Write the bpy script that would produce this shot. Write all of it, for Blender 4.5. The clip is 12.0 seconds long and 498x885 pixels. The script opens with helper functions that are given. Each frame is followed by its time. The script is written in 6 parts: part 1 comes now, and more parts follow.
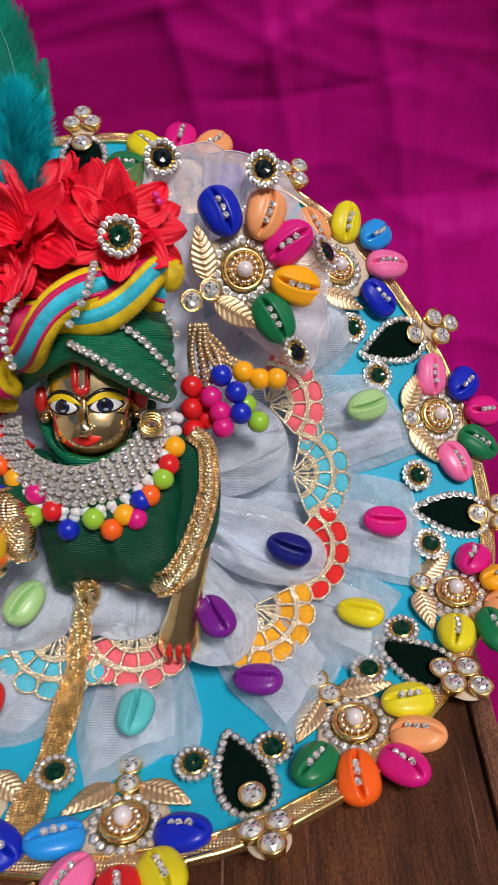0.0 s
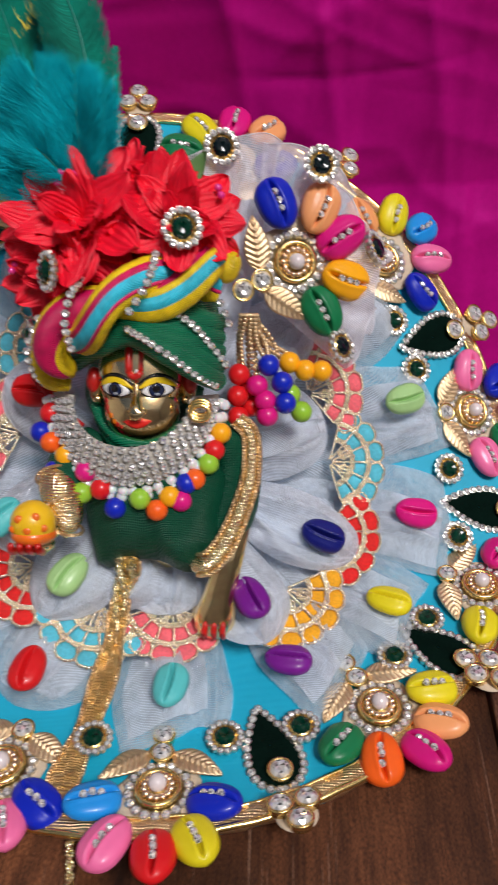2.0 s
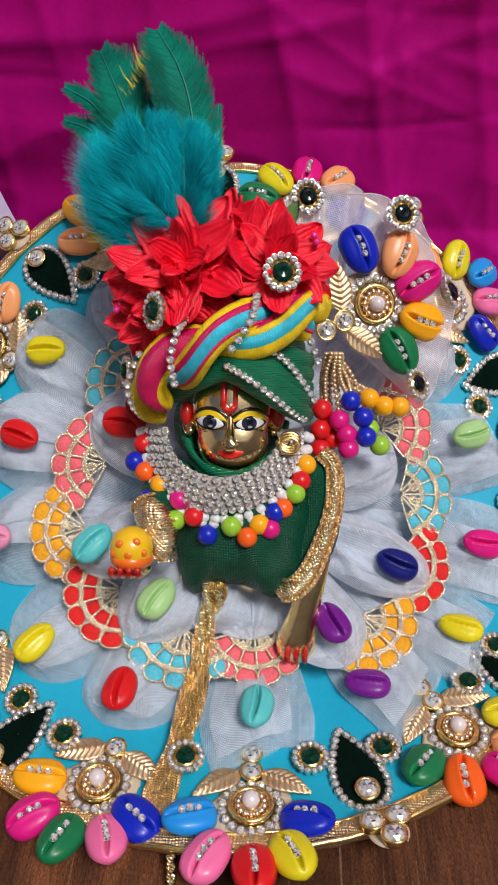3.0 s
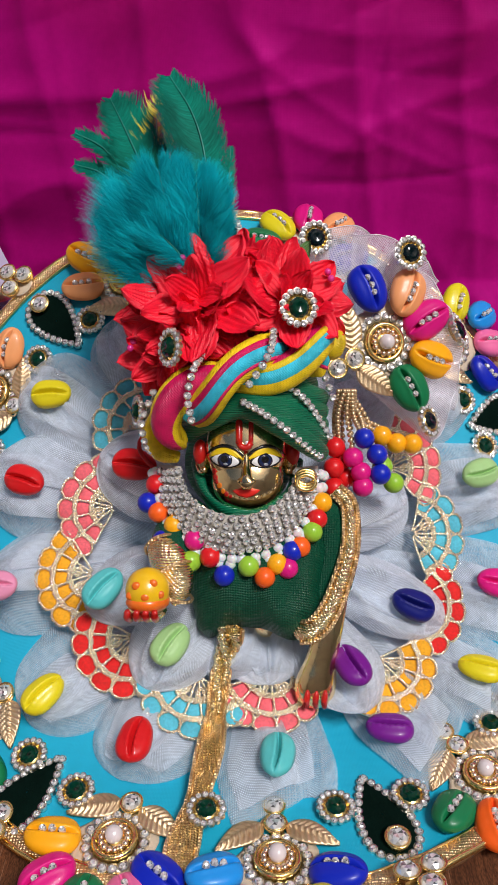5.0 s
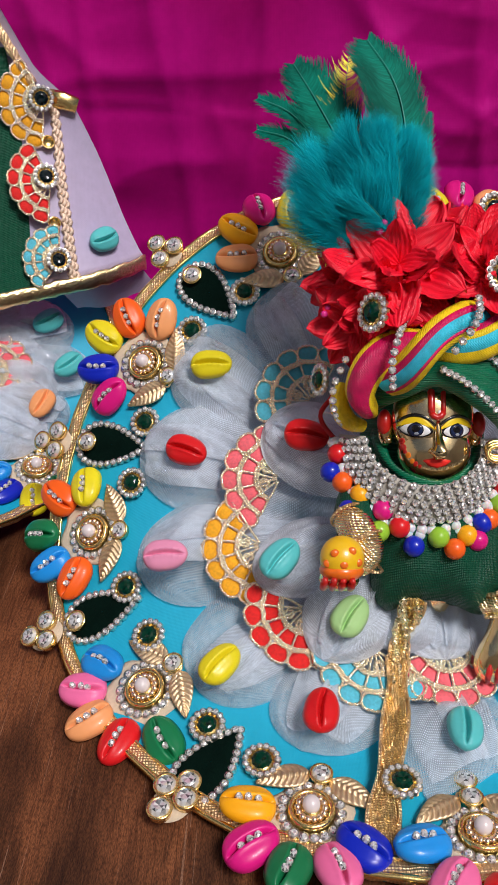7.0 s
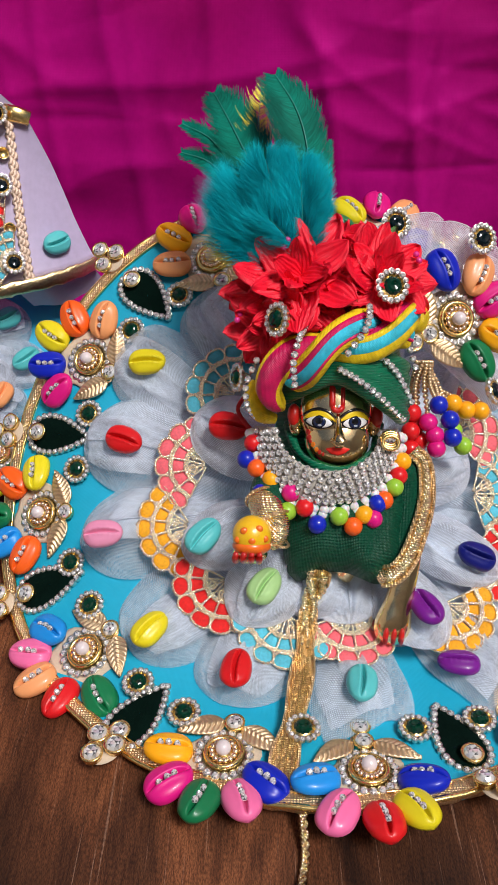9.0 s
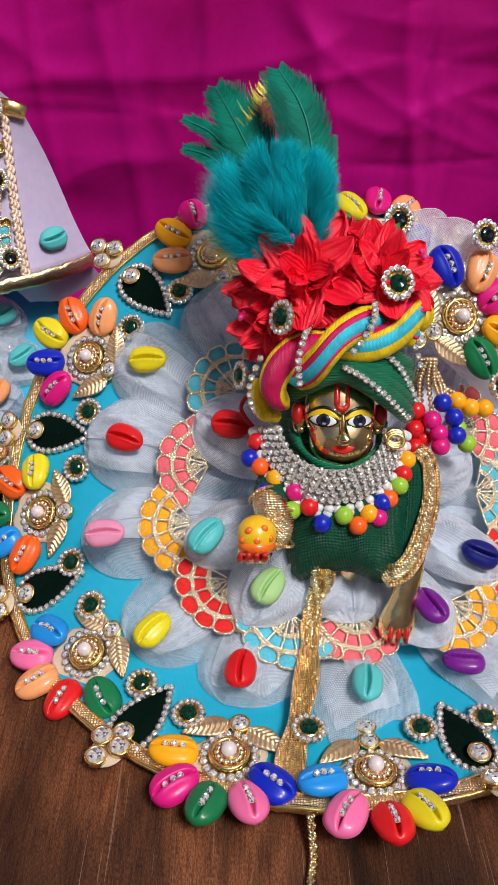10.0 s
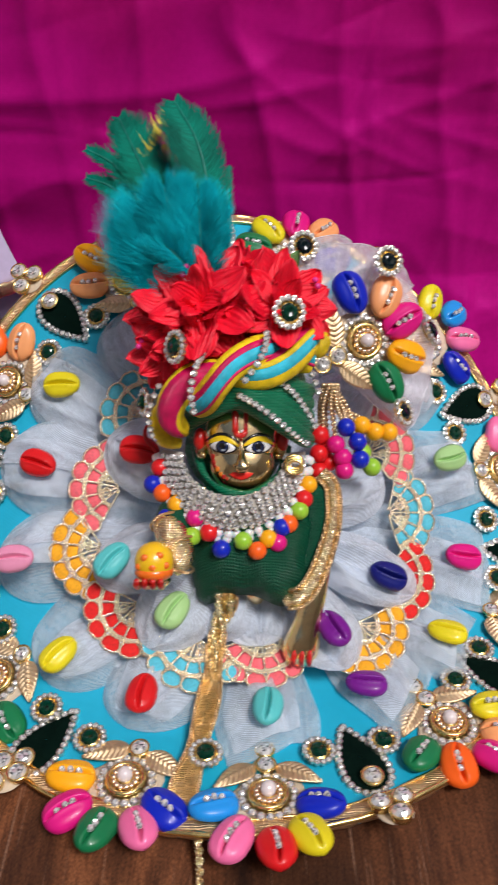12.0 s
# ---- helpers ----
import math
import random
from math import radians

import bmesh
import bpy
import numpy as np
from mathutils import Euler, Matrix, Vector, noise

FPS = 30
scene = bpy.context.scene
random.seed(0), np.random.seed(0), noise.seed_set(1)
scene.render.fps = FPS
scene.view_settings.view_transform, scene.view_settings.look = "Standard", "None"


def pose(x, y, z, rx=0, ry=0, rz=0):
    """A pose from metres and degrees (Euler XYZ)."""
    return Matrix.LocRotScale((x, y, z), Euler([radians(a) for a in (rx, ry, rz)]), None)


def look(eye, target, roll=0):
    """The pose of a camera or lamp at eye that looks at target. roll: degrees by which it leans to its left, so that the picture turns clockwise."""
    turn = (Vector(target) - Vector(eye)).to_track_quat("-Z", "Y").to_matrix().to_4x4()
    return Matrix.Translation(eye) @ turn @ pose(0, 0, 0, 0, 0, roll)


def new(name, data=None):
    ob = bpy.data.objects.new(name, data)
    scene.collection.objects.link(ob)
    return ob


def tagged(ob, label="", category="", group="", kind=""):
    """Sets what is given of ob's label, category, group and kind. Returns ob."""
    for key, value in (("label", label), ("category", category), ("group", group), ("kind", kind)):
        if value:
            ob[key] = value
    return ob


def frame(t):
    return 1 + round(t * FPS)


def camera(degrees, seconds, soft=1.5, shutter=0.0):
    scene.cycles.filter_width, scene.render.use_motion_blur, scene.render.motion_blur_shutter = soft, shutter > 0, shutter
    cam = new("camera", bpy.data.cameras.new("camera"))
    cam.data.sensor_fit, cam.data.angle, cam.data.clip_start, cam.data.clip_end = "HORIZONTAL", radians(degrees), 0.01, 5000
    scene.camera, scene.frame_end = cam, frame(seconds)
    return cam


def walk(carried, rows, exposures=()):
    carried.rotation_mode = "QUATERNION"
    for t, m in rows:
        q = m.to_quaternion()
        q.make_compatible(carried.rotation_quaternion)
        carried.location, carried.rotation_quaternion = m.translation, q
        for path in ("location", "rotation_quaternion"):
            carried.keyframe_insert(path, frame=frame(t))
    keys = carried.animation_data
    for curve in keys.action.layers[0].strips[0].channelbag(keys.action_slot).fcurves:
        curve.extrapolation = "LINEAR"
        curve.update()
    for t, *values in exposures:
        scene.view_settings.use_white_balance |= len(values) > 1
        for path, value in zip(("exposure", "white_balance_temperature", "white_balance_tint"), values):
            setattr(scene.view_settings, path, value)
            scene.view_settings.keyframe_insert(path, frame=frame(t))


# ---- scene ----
cam = camera(33.3, 12.0, 1.3, 0.5)
METRES, EYE, TILT, LEAN, TURN = 0.38, 0.6496, -35.4, 4.4, 0.0
ROWS = [
    (0.0, 0.0, 0.0, 0.0, 0.0, 0.0, -0.0),
    (0.5, 0.0299, 0.035, 0.0147, -0.45, -1.21, -0.47),
    (1.0, 0.0725, 0.0207, 0.0331, -0.49, -2.02, -1.12),
    (1.5, 0.0369, 0.0036, 0.0283, 0.02, -2.64, -2.31),
    (2.0, -0.034, -0.0222, 0.022, 0.6, -2.47, -3.07),
    (2.5, -0.0813, -0.0595, 0.0269, 0.99, -1.7, -3.69),
    (4.5, -0.1666, -0.0544, -0.0137, -1.13, 4.47, -3.11),
    (5.0, -0.1547, -0.0538, -0.0123, -1.2, 4.47, -2.72),
    (5.5, -0.1481, -0.059, -0.0109, -1.37, 4.62, -2.34),
    (6.0, -0.2054, -0.051, -0.0305, -1.8, 4.81, -2.22),
    (6.5, -0.3057, -0.032, -0.053, -1.73, 4.75, -3.1),
    (7.0, -0.3269, -0.0382, -0.0526, -1.1, 4.57, -3.83),
    (7.5, -0.2522, -0.0571, -0.0558, -0.76, 4.45, -3.88),
    (9.5, -0.2645, -0.1535, -0.0419, -2.29, 2.98, -3.41),
    (10.0, -0.2758, -0.1343, -0.0403, -2.6, 2.88, -3.32),
    (10.5, -0.272, -0.1187, -0.044, -2.72, 2.79, -3.17),
    (11.0, -0.2757, -0.124, -0.0375, -2.77, 2.78, -3.1),
    (11.5, -0.2441, -0.136, -0.0286, -2.8, 3.0, -3.05),
    (12.0, -0.1722, -0.1507, -0.0106, -2.57, 3.1, -2.9),
]
EXPOSURES = ((0.0, -0.76), (0.5, -0.80), (1.5, -0.80), (2.5, -0.72), (4.5, -0.64), (7.0, -0.62), (7.5, -0.58), (9.5, -0.53), (12.0, -0.57))
walk(cam, [(t, pose(0, 0, EYE, TILT, LEAN, TURN) @ pose(METRES * x, METRES * y, METRES * z, 90 + pitch, roll, yaw)) for t, x, y, z, yaw, pitch, roll in ROWS], EXPOSURES)


# ---- world and light ----
world = bpy.data.worlds.new("world")
scene.world = world
world.use_nodes = True
wn = world.node_tree.nodes
sky = wn.new("ShaderNodeTexSky")
sky.sky_type, sky.sun_disc = "NISHITA", False
sky.sun_elevation, sky.sun_rotation = radians(56), radians(142)
sky.air_density, sky.dust_density, sky.ozone_density = 1.0, 4.0, 1.0
world.node_tree.links.new(sky.outputs[0], wn["Background"].inputs[0])
wn["Background"].inputs[1].default_value = 0.069
sun = new("sun", bpy.data.lights.new("sun", "SUN"))
sun.data.energy, sun.data.angle, sun.data.color = 4.4, radians(16), (1.0, 0.965, 0.985)
sun.matrix_world = look((0.6, -0.7, 2.0), (0, 0.2, 0.4))


# ---- materials ----
MATS = {}


def shader(name, color, rough=0.5, metal=0.0, vary=0.15, scale=300.0, bump=0.0, bump_scale=800.0, coat=0.0, sheen=0.0, spec=0.5, rand=0.0, sss=0.0):
    """A principled material whose colour varies by noise at two scales, with fine relief."""
    if name in MATS:
        return MATS[name]
    m = bpy.data.materials.new(name)
    m.use_nodes = True
    nt = m.node_tree
    b = nt.nodes["Principled BSDF"]
    b.inputs["Roughness"].default_value = rough
    b.inputs["Metallic"].default_value = metal
    b.inputs["Coat Weight"].default_value = coat
    b.inputs["Coat Roughness"].default_value = 0.08
    b.inputs["Sheen Weight"].default_value = sheen
    b.inputs["Specular IOR Level"].default_value = spec
    if sss:
        b.inputs["Subsurface Weight"].default_value = sss
        b.inputs["Subsurface Scale"].default_value = 0.002
    co = nt.nodes.new("ShaderNodeTexCoord")
    n1 = nt.nodes.new("ShaderNodeTexNoise")
    n1.inputs["Scale"].default_value, n1.inputs["Detail"].default_value = scale, 4
    n2 = nt.nodes.new("ShaderNodeTexNoise")
    n2.inputs["Scale"].default_value, n2.inputs["Detail"].default_value = scale / 7, 3
    for n in (n1, n2):
        nt.links.new(co.outputs["Object"], n.inputs["Vector"])
    add = nt.nodes.new("ShaderNodeMath")
    add.operation = "ADD"
    nt.links.new(n1.outputs[0], add.inputs[0])
    nt.links.new(n2.outputs[0], add.inputs[1])
    last = add
    if rand:
        info = nt.nodes.new("ShaderNodeObjectInfo")
        mul = nt.nodes.new("ShaderNodeMath")
        mul.operation, mul.inputs[1].default_value, mul.inputs[2].default_value = "MULTIPLY_ADD", rand, -rand / 2
        nt.links.new(info.outputs["Random"], mul.inputs[0])
        last = nt.nodes.new("ShaderNodeMath")
        last.operation = "ADD"
        nt.links.new(add.outputs[0], last.inputs[0])
        nt.links.new(mul.outputs[0], last.inputs[1])
    ramp = nt.nodes.new("ShaderNodeMapRange")
    ramp.inputs["From Min"].default_value, ramp.inputs["From Max"].default_value = 0.6, 1.4
    ramp.inputs["To Min"].default_value, ramp.inputs["To Max"].default_value = 1 - vary, 1 + vary
    nt.links.new(last.outputs[0], ramp.inputs["Value"])
    mix = nt.nodes.new("ShaderNodeVectorMath")
    mix.operation = "SCALE"
    mix.inputs[0].default_value = color
    nt.links.new(ramp.outputs[0], mix.inputs["Scale"])
    nt.links.new(mix.outputs[0], b.inputs["Base Color"])
    if bump:
        n3 = nt.nodes.new("ShaderNodeTexNoise")
        n3.inputs["Scale"].default_value, n3.inputs["Detail"].default_value = bump_scale, 3
        nt.links.new(co.outputs["Object"], n3.inputs["Vector"])
        bp = nt.nodes.new("ShaderNodeBump")
        bp.inputs["Strength"].default_value, bp.inputs["Distance"].default_value = bump, 0.0006
        nt.links.new(n3.outputs[0], bp.inputs["Height"])
        nt.links.new(bp.outputs[0], b.inputs["Normal"])
    MATS[name] = m
    return m


def weave(name, color, pitch, rough=0.5, metal=0.0, depth=0.5, sheen=0.3, axes=("X", "Y"), vary=0.2, coat=0.0, spec=0.5):
    """Woven cloth: two sets of threads pitch metres apart, in object space."""
    m = shader(name, color, rough, metal, vary, 250, sheen=sheen, coat=coat, spec=spec)
    nt = m.node_tree
    b = nt.nodes["Principled BSDF"]
    co = next(n for n in nt.nodes if n.type == "TEX_COORD")
    waves = []
    for ax in axes:
        w = nt.nodes.new("ShaderNodeTexWave")
        w.bands_direction = ax
        w.inputs["Scale"].default_value = 0.314 / pitch
        w.inputs["Distortion"].default_value, w.inputs["Detail"].default_value, w.inputs["Detail Scale"].default_value = 1.2, 2, 3
        nt.links.new(co.outputs["Object"], w.inputs["Vector"])
        waves.append(w)
    mul = nt.nodes.new("ShaderNodeMath")
    mul.operation = "ADD" if len(waves) > 1 else "MAXIMUM"
    nt.links.new(waves[0].outputs["Fac"], mul.inputs[0])
    nt.links.new(waves[-1].outputs["Fac"], mul.inputs[1])
    bp = nt.nodes.new("ShaderNodeBump")
    bp.inputs["Strength"].default_value, bp.inputs["Distance"].default_value = depth, pitch / 2
    nt.links.new(mul.outputs[0], bp.inputs["Height"])
    nt.links.new(bp.outputs[0], b.inputs["Normal"])
    return m


def tulle(name, color, alpha, pitch=0.00066, gloss=0.26):
    """Sheer organza: fine crossing threads, see-through between them."""
    m = bpy.data.materials.new(name)
    m.use_nodes = True
    nt = m.node_tree
    nt.nodes.remove(nt.nodes["Principled BSDF"])
    out = nt.nodes["Material Output"]
    b = nt.nodes.new("ShaderNodeBsdfDiffuse")
    b.inputs["Color"].default_value = (*color, 1)
    gl = nt.nodes.new("ShaderNodeBsdfGlossy")
    gl.inputs["Color"].default_value, gl.inputs["Roughness"].default_value = (0.86, 0.92, 1, 1), 0.2
    co = nt.nodes.new("ShaderNodeTexCoord")
    facs = []
    for turn, k in ((24, 1.0), (106, 1.1)):
        mp = nt.nodes.new("ShaderNodeMapping")
        mp.inputs["Rotation"].default_value = (0, 0, radians(turn))
        nt.links.new(co.outputs["UV"], mp.inputs["Vector"])
        w = nt.nodes.new("ShaderNodeTexWave")
        w.inputs["Scale"].default_value = 0.314 / pitch * k
        w.inputs["Distortion"].default_value, w.inputs["Detail"].default_value, w.inputs["Detail Scale"].default_value = 1.6, 2, 0.4
        nt.links.new(mp.outputs[0], w.inputs["Vector"])
        facs.append(w.outputs["Fac"])
    n = nt.nodes.new("ShaderNodeTexNoise")
    n.inputs["Scale"].default_value, n.inputs["Detail"].default_value = 420, 5
    nt.links.new(co.outputs["UV"], n.inputs["Vector"])
    mx = nt.nodes.new("ShaderNodeMath")
    mx.operation = "MAXIMUM"
    nt.links.new(facs[0], mx.inputs[0])
    nt.links.new(facs[1], mx.inputs[1])
    ad = nt.nodes.new("ShaderNodeMath")
    ad.operation, ad.inputs[1].default_value = "MULTIPLY_ADD", 0.8
    nt.links.new(n.outputs[0], ad.inputs[0])
    nt.links.new(mx.outputs[0], ad.inputs[2])
    rg = nt.nodes.new("ShaderNodeMapRange")
    rg.inputs["From Min"].default_value, rg.inputs["From Max"].default_value = 0.55, 1.5
    rg.inputs["To Min"].default_value, rg.inputs["To Max"].default_value = alpha - 0.3, min(1, alpha + 0.46)
    nt.links.new(ad.outputs[0], rg.inputs["Value"])
    tl = nt.nodes.new("ShaderNodeBsdfTranslucent")
    tl.inputs["Color"].default_value = (*color, 1)
    m1 = nt.nodes.new("ShaderNodeMixShader")
    m1.inputs[0].default_value = 0.48
    nt.links.new(b.outputs[0], m1.inputs[1])
    nt.links.new(tl.outputs[0], m1.inputs[2])
    m3 = nt.nodes.new("ShaderNodeMixShader")
    glint = nt.nodes.new("ShaderNodeTexNoise")
    glint.inputs["Scale"].default_value, glint.inputs["Detail"].default_value = 60, 5
    nt.links.new(co.outputs["UV"], glint.inputs["Vector"])
    gr = nt.nodes.new("ShaderNodeMapRange")
    gr.inputs["From Min"].default_value, gr.inputs["From Max"].default_value = 0.42, 0.68
    gr.inputs["To Min"].default_value, gr.inputs["To Max"].default_value = 0.6 * gloss, min(0.9, 2.0 * gloss)
    nt.links.new(glint.outputs[0], gr.inputs["Value"])
    spark = nt.nodes.new("ShaderNodeMath")
    spark.operation, spark.use_clamp = "MULTIPLY", True
    nt.links.new(gr.outputs[0], spark.inputs[0])
    lit = nt.nodes.new("ShaderNodeMath")
    lit.operation, lit.inputs[1].default_value = "MULTIPLY", 2.2
    nt.links.new(facs[0], lit.inputs[0])
    nt.links.new(lit.outputs[0], spark.inputs[1])
    nt.links.new(spark.outputs[0], m3.inputs[0])
    nt.links.new(m1.outputs[0], m3.inputs[1])
    nt.links.new(gl.outputs[0], m3.inputs[2])
    tr = nt.nodes.new("ShaderNodeBsdfTransparent")
    m2 = nt.nodes.new("ShaderNodeMixShader")
    nt.links.new(rg.outputs[0], m2.inputs[0])
    nt.links.new(tr.outputs[0], m2.inputs[1])
    nt.links.new(m3.outputs[0], m2.inputs[2])
    nt.links.new(m2.outputs[0], out.inputs["Surface"])
    bp = nt.nodes.new("ShaderNodeBump")
    bp.inputs["Strength"].default_value, bp.inputs["Distance"].default_value = 1.0, 0.001
    nt.links.new(ad.outputs[0], bp.inputs["Height"])
    nt.links.new(bp.outputs[0], gl.inputs["Normal"])
    MATS[name] = m
    return m


PAINT = dict(rose=(0.8, 0.3, 0.46), blue=(0.006, 0.02, 0.44), sky=(0.015, 0.27, 0.72), navy=(0.008, 0.012, 0.16), pink=(0.85, 0.16, 0.36), magenta=(0.68, 0.01, 0.2),
             peach=(0.88, 0.36, 0.14), orange=(0.9, 0.12, 0.012), amber=(0.92, 0.4, 0.008), yellow=(0.76, 0.64, 0.015), green=(0.008, 0.17, 0.06),
             red=(0.68, 0.012, 0.015), lime=(0.3, 0.55, 0.04), mint=(0.38, 0.62, 0.25), aqua=(0.1, 0.52, 0.52), purple=(0.17, 0.012, 0.24))


def plastic(c):
    return shader("plastic " + c, PAINT[c], 0.36, vary=0.1, scale=120, bump=0.12, bump_scale=350, coat=0.15, rand=0.25, spec=0.25)


GOLD = shader("polished gold", (1.0, 0.72, 0.28), 0.25, 1.0, 0.12, 900, 0.15, 1500)
LEAF = shader("stamped brass leaf", (0.84, 0.64, 0.4), 0.5, 1.0, 0.15, 700, 0.2, 1600)
BRASS = shader("polished brass", (1.0, 0.74, 0.4), 0.15, 1.0, 0.25, 260, 0.08, 500)


def cut_glass(name, grey_until):
    """Foil-backed cut glass: bright and dark inner reflections painted as random white or grey facets."""
    m = shader(name, (1, 1, 1), 0.06, 0.6, 0.0, 900)
    nt = m.node_tree
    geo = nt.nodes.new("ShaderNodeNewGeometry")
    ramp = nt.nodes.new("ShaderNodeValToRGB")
    ramp.color_ramp.elements[0].color, ramp.color_ramp.elements[0].position = (0.12, 0.12, 0.125, 1), grey_until
    ramp.color_ramp.elements[1].color, ramp.color_ramp.elements[1].position = (1.0, 0.99, 0.96, 1), grey_until + 0.32
    # each facet's random value picks its painted reflection tone
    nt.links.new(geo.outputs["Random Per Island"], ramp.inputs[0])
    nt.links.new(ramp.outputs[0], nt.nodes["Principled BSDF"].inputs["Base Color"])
    return m


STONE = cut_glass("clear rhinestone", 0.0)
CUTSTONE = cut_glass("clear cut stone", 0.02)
SILVER = shader("silver cup", (0.82, 0.77, 0.68), 0.3, 1.0, 0.15, 900)
EMERALD = shader("green glass gem", (0.0006, 0.03, 0.015), 0.03, 0.0, 0.8, 400, spec=0.35)
JET = shader("black glass gem", (0.002, 0.008, 0.01), 0.05, 0.0, 0.3, 400, spec=0.4)
PEARL = shader("pearl", (0.74, 0.66, 0.65), 0.2, 0.0, 0.08, 150, coat=0.9)
WHITEBEAD = shader("white glass bead", (0.72, 0.71, 0.7), 0.15, 0.0, 0.12, 300, coat=0.7, sss=0.4)
VELVET = shader("dark green velvet", (0.0015, 0.008, 0.0055), 0.95, vary=0.3, scale=900, bump=0.6, bump_scale=2500, spec=0.04)
FELT = shader("beige felt backing", (0.62, 0.5, 0.36), 0.9, vary=0.15, scale=700, bump=0.4, bump_scale=2200)
BLUE = weave("turquoise satin", (0.003, 0.37, 0.55), 0.0005, 0.6, 0, 0.1, 0.0, vary=0.06)
ZARI = weave("gold lace tape", (1.0, 0.8, 0.46), 0.0009, 0.24, 1.0, 0.6, 0.0, axes=("DIAGONAL", "Y"), vary=0.25)
COPPERZARI = weave("copper gold braid", (0.95, 0.66, 0.36), 0.0011, 0.34, 0.9, 0.7, 0.0, vary=0.4)
GREENCLOTH = weave("bottle green ribbed cloth", (0.0015, 0.066, 0.032), 0.0006, 0.4, 0, 0.6, 0.0, spec=0.3)
GREENSATIN = weave("emerald ribbed satin", (0.001, 0.15, 0.07), 0.0006, 0.3, 0, 0.6, 0.0, axes=("Y", "Y"), spec=0.55)
CORD = shader("antique gold cord", (1.0, 0.86, 0.66), 0.27, 0.9, 0.25, 1500, 0.3, 2400)
NET = tulle("white organza", (0.88, 0.95, 1.0), 0.3, gloss=0.2)
NETFOLD = tulle("folded white organza", (0.87, 0.93, 1.0), 0.74, gloss=0.2)
NETDENSE = tulle("gathered white organza", (0.89, 0.93, 1.0), 0.64, gloss=0.16)
NETFAN = tulle("stiff white organza", (0.95, 0.93, 0.98), 0.5, gloss=0.1)
REDSATIN = weave("red satin petal", (0.86, 0.007, 0.031), 0.0005, 0.4, 0, 0.3, 0.0, vary=0.25, spec=0.42)
LILAC = weave("lilac satin", (0.46, 0.39, 0.55), 0.0006, 0.36, 0, 0.08, 0.0, vary=0.1)
THREAD = {c: weave("satin cord " + c, v, 0.0005, 0.36, 0, 0.45, 0.0, axes=("DIAGONAL", "X"), vary=0.45, spec=0.35) for c, v in
          dict(magenta=(0.54, 0.006, 0.085), yellow=(0.74, 0.52, 0.012), teal=(0.03, 0.46, 0.6)).items()}
FELTS = {c: shader("embroidered " + c, v, 0.75, vary=0.25, scale=900, bump=0.8, bump_scale=2500) for c, v in
         dict(coral=(0.86, 0.14, 0.17), amber=(0.88, 0.4, 0.01), red=(0.75, 0.012, 0.01), teal=(0.1, 0.52, 0.66)).items()}


# ---- mesh tools ----
def mesh_of(name, bm, mat, smooth=True):
    me = bpy.data.meshes.new(name)
    bm.normal_update()
    bm.to_mesh(me)
    bm.free()
    for m in mat if isinstance(mat, (list, tuple)) else (mat,):
        me.materials.append(m)
    if smooth:
        me.polygons.foreach_set("use_smooth", [True] * len(me.polygons))
    return me


def part(name, data, mat=None, parent=None, label="", m=None, smooth=True):
    """Links a bmesh, or a mesh already made, as one object, under parent where one is given."""
    me = mesh_of(name, data, mat, smooth) if isinstance(data, bmesh.types.BMesh) else data
    ob = new(name, me)
    if parent:
        ob.parent = parent
    if m is not None:
        ob.matrix_local = m
    return tagged(ob, label) if label else ob


def thing(name, m, label, category, group="", kind=""):
    ob = new(name)
    ob.empty_display_size = 0.005
    ob.matrix_world = m
    return tagged(ob, label, category, group, kind)


def grid(bm, rows, closed_u=False, closed_v=False, uv=None, mat=0):
    """A quad sheet over rows of points."""
    vs = [[bm.verts.new(p) for p in r] for r in rows]
    nu, nv = len(vs), len(vs[0])
    layer = bm.loops.layers.uv.verify() if uv else None
    for i in range(nu if closed_u else nu - 1):
        for j in range(nv if closed_v else nv - 1):
            q = [(i, j), ((i + 1) % nu, j), ((i + 1) % nu, (j + 1) % nv), (i, (j + 1) % nv)]
            try:
                f = bm.faces.new([vs[a][b] for a, b in q])
            except ValueError:
                continue
            f.material_index = mat
            if uv:
                for loop, (a, b) in zip(f.loops, q):
                    loop[layer].uv = uv(a, b)
    return vs


def lathe(profile, n=20, bm=None):
    bm = bm or bmesh.new()
    rows = [[(r * math.cos(2 * math.pi * k / n), r * math.sin(2 * math.pi * k / n), z) for k in range(n)] for r, z in profile]
    grid(bm, rows, closed_v=True)
    bmesh.ops.remove_doubles(bm, verts=bm.verts, dist=1e-6)
    bmesh.ops.recalc_face_normals(bm, faces=bm.faces)
    return bm


def frames(pts, up=Vector((0, 0, 1))):
    """Tangent frames along a line of points."""
    pts = [Vector(p) for p in pts]
    out = []
    for i, p in enumerate(pts):
        t = (pts[min(i + 1, len(pts) - 1)] - pts[max(i - 1, 0)]).normalized()
        s = t.cross(up)
        if s.length < 1e-4:
            s = t.cross(Vector((1, 0, 0)))
        s.normalize()
        out.append((p, t, s, s.cross(t).normalized()))
    return out


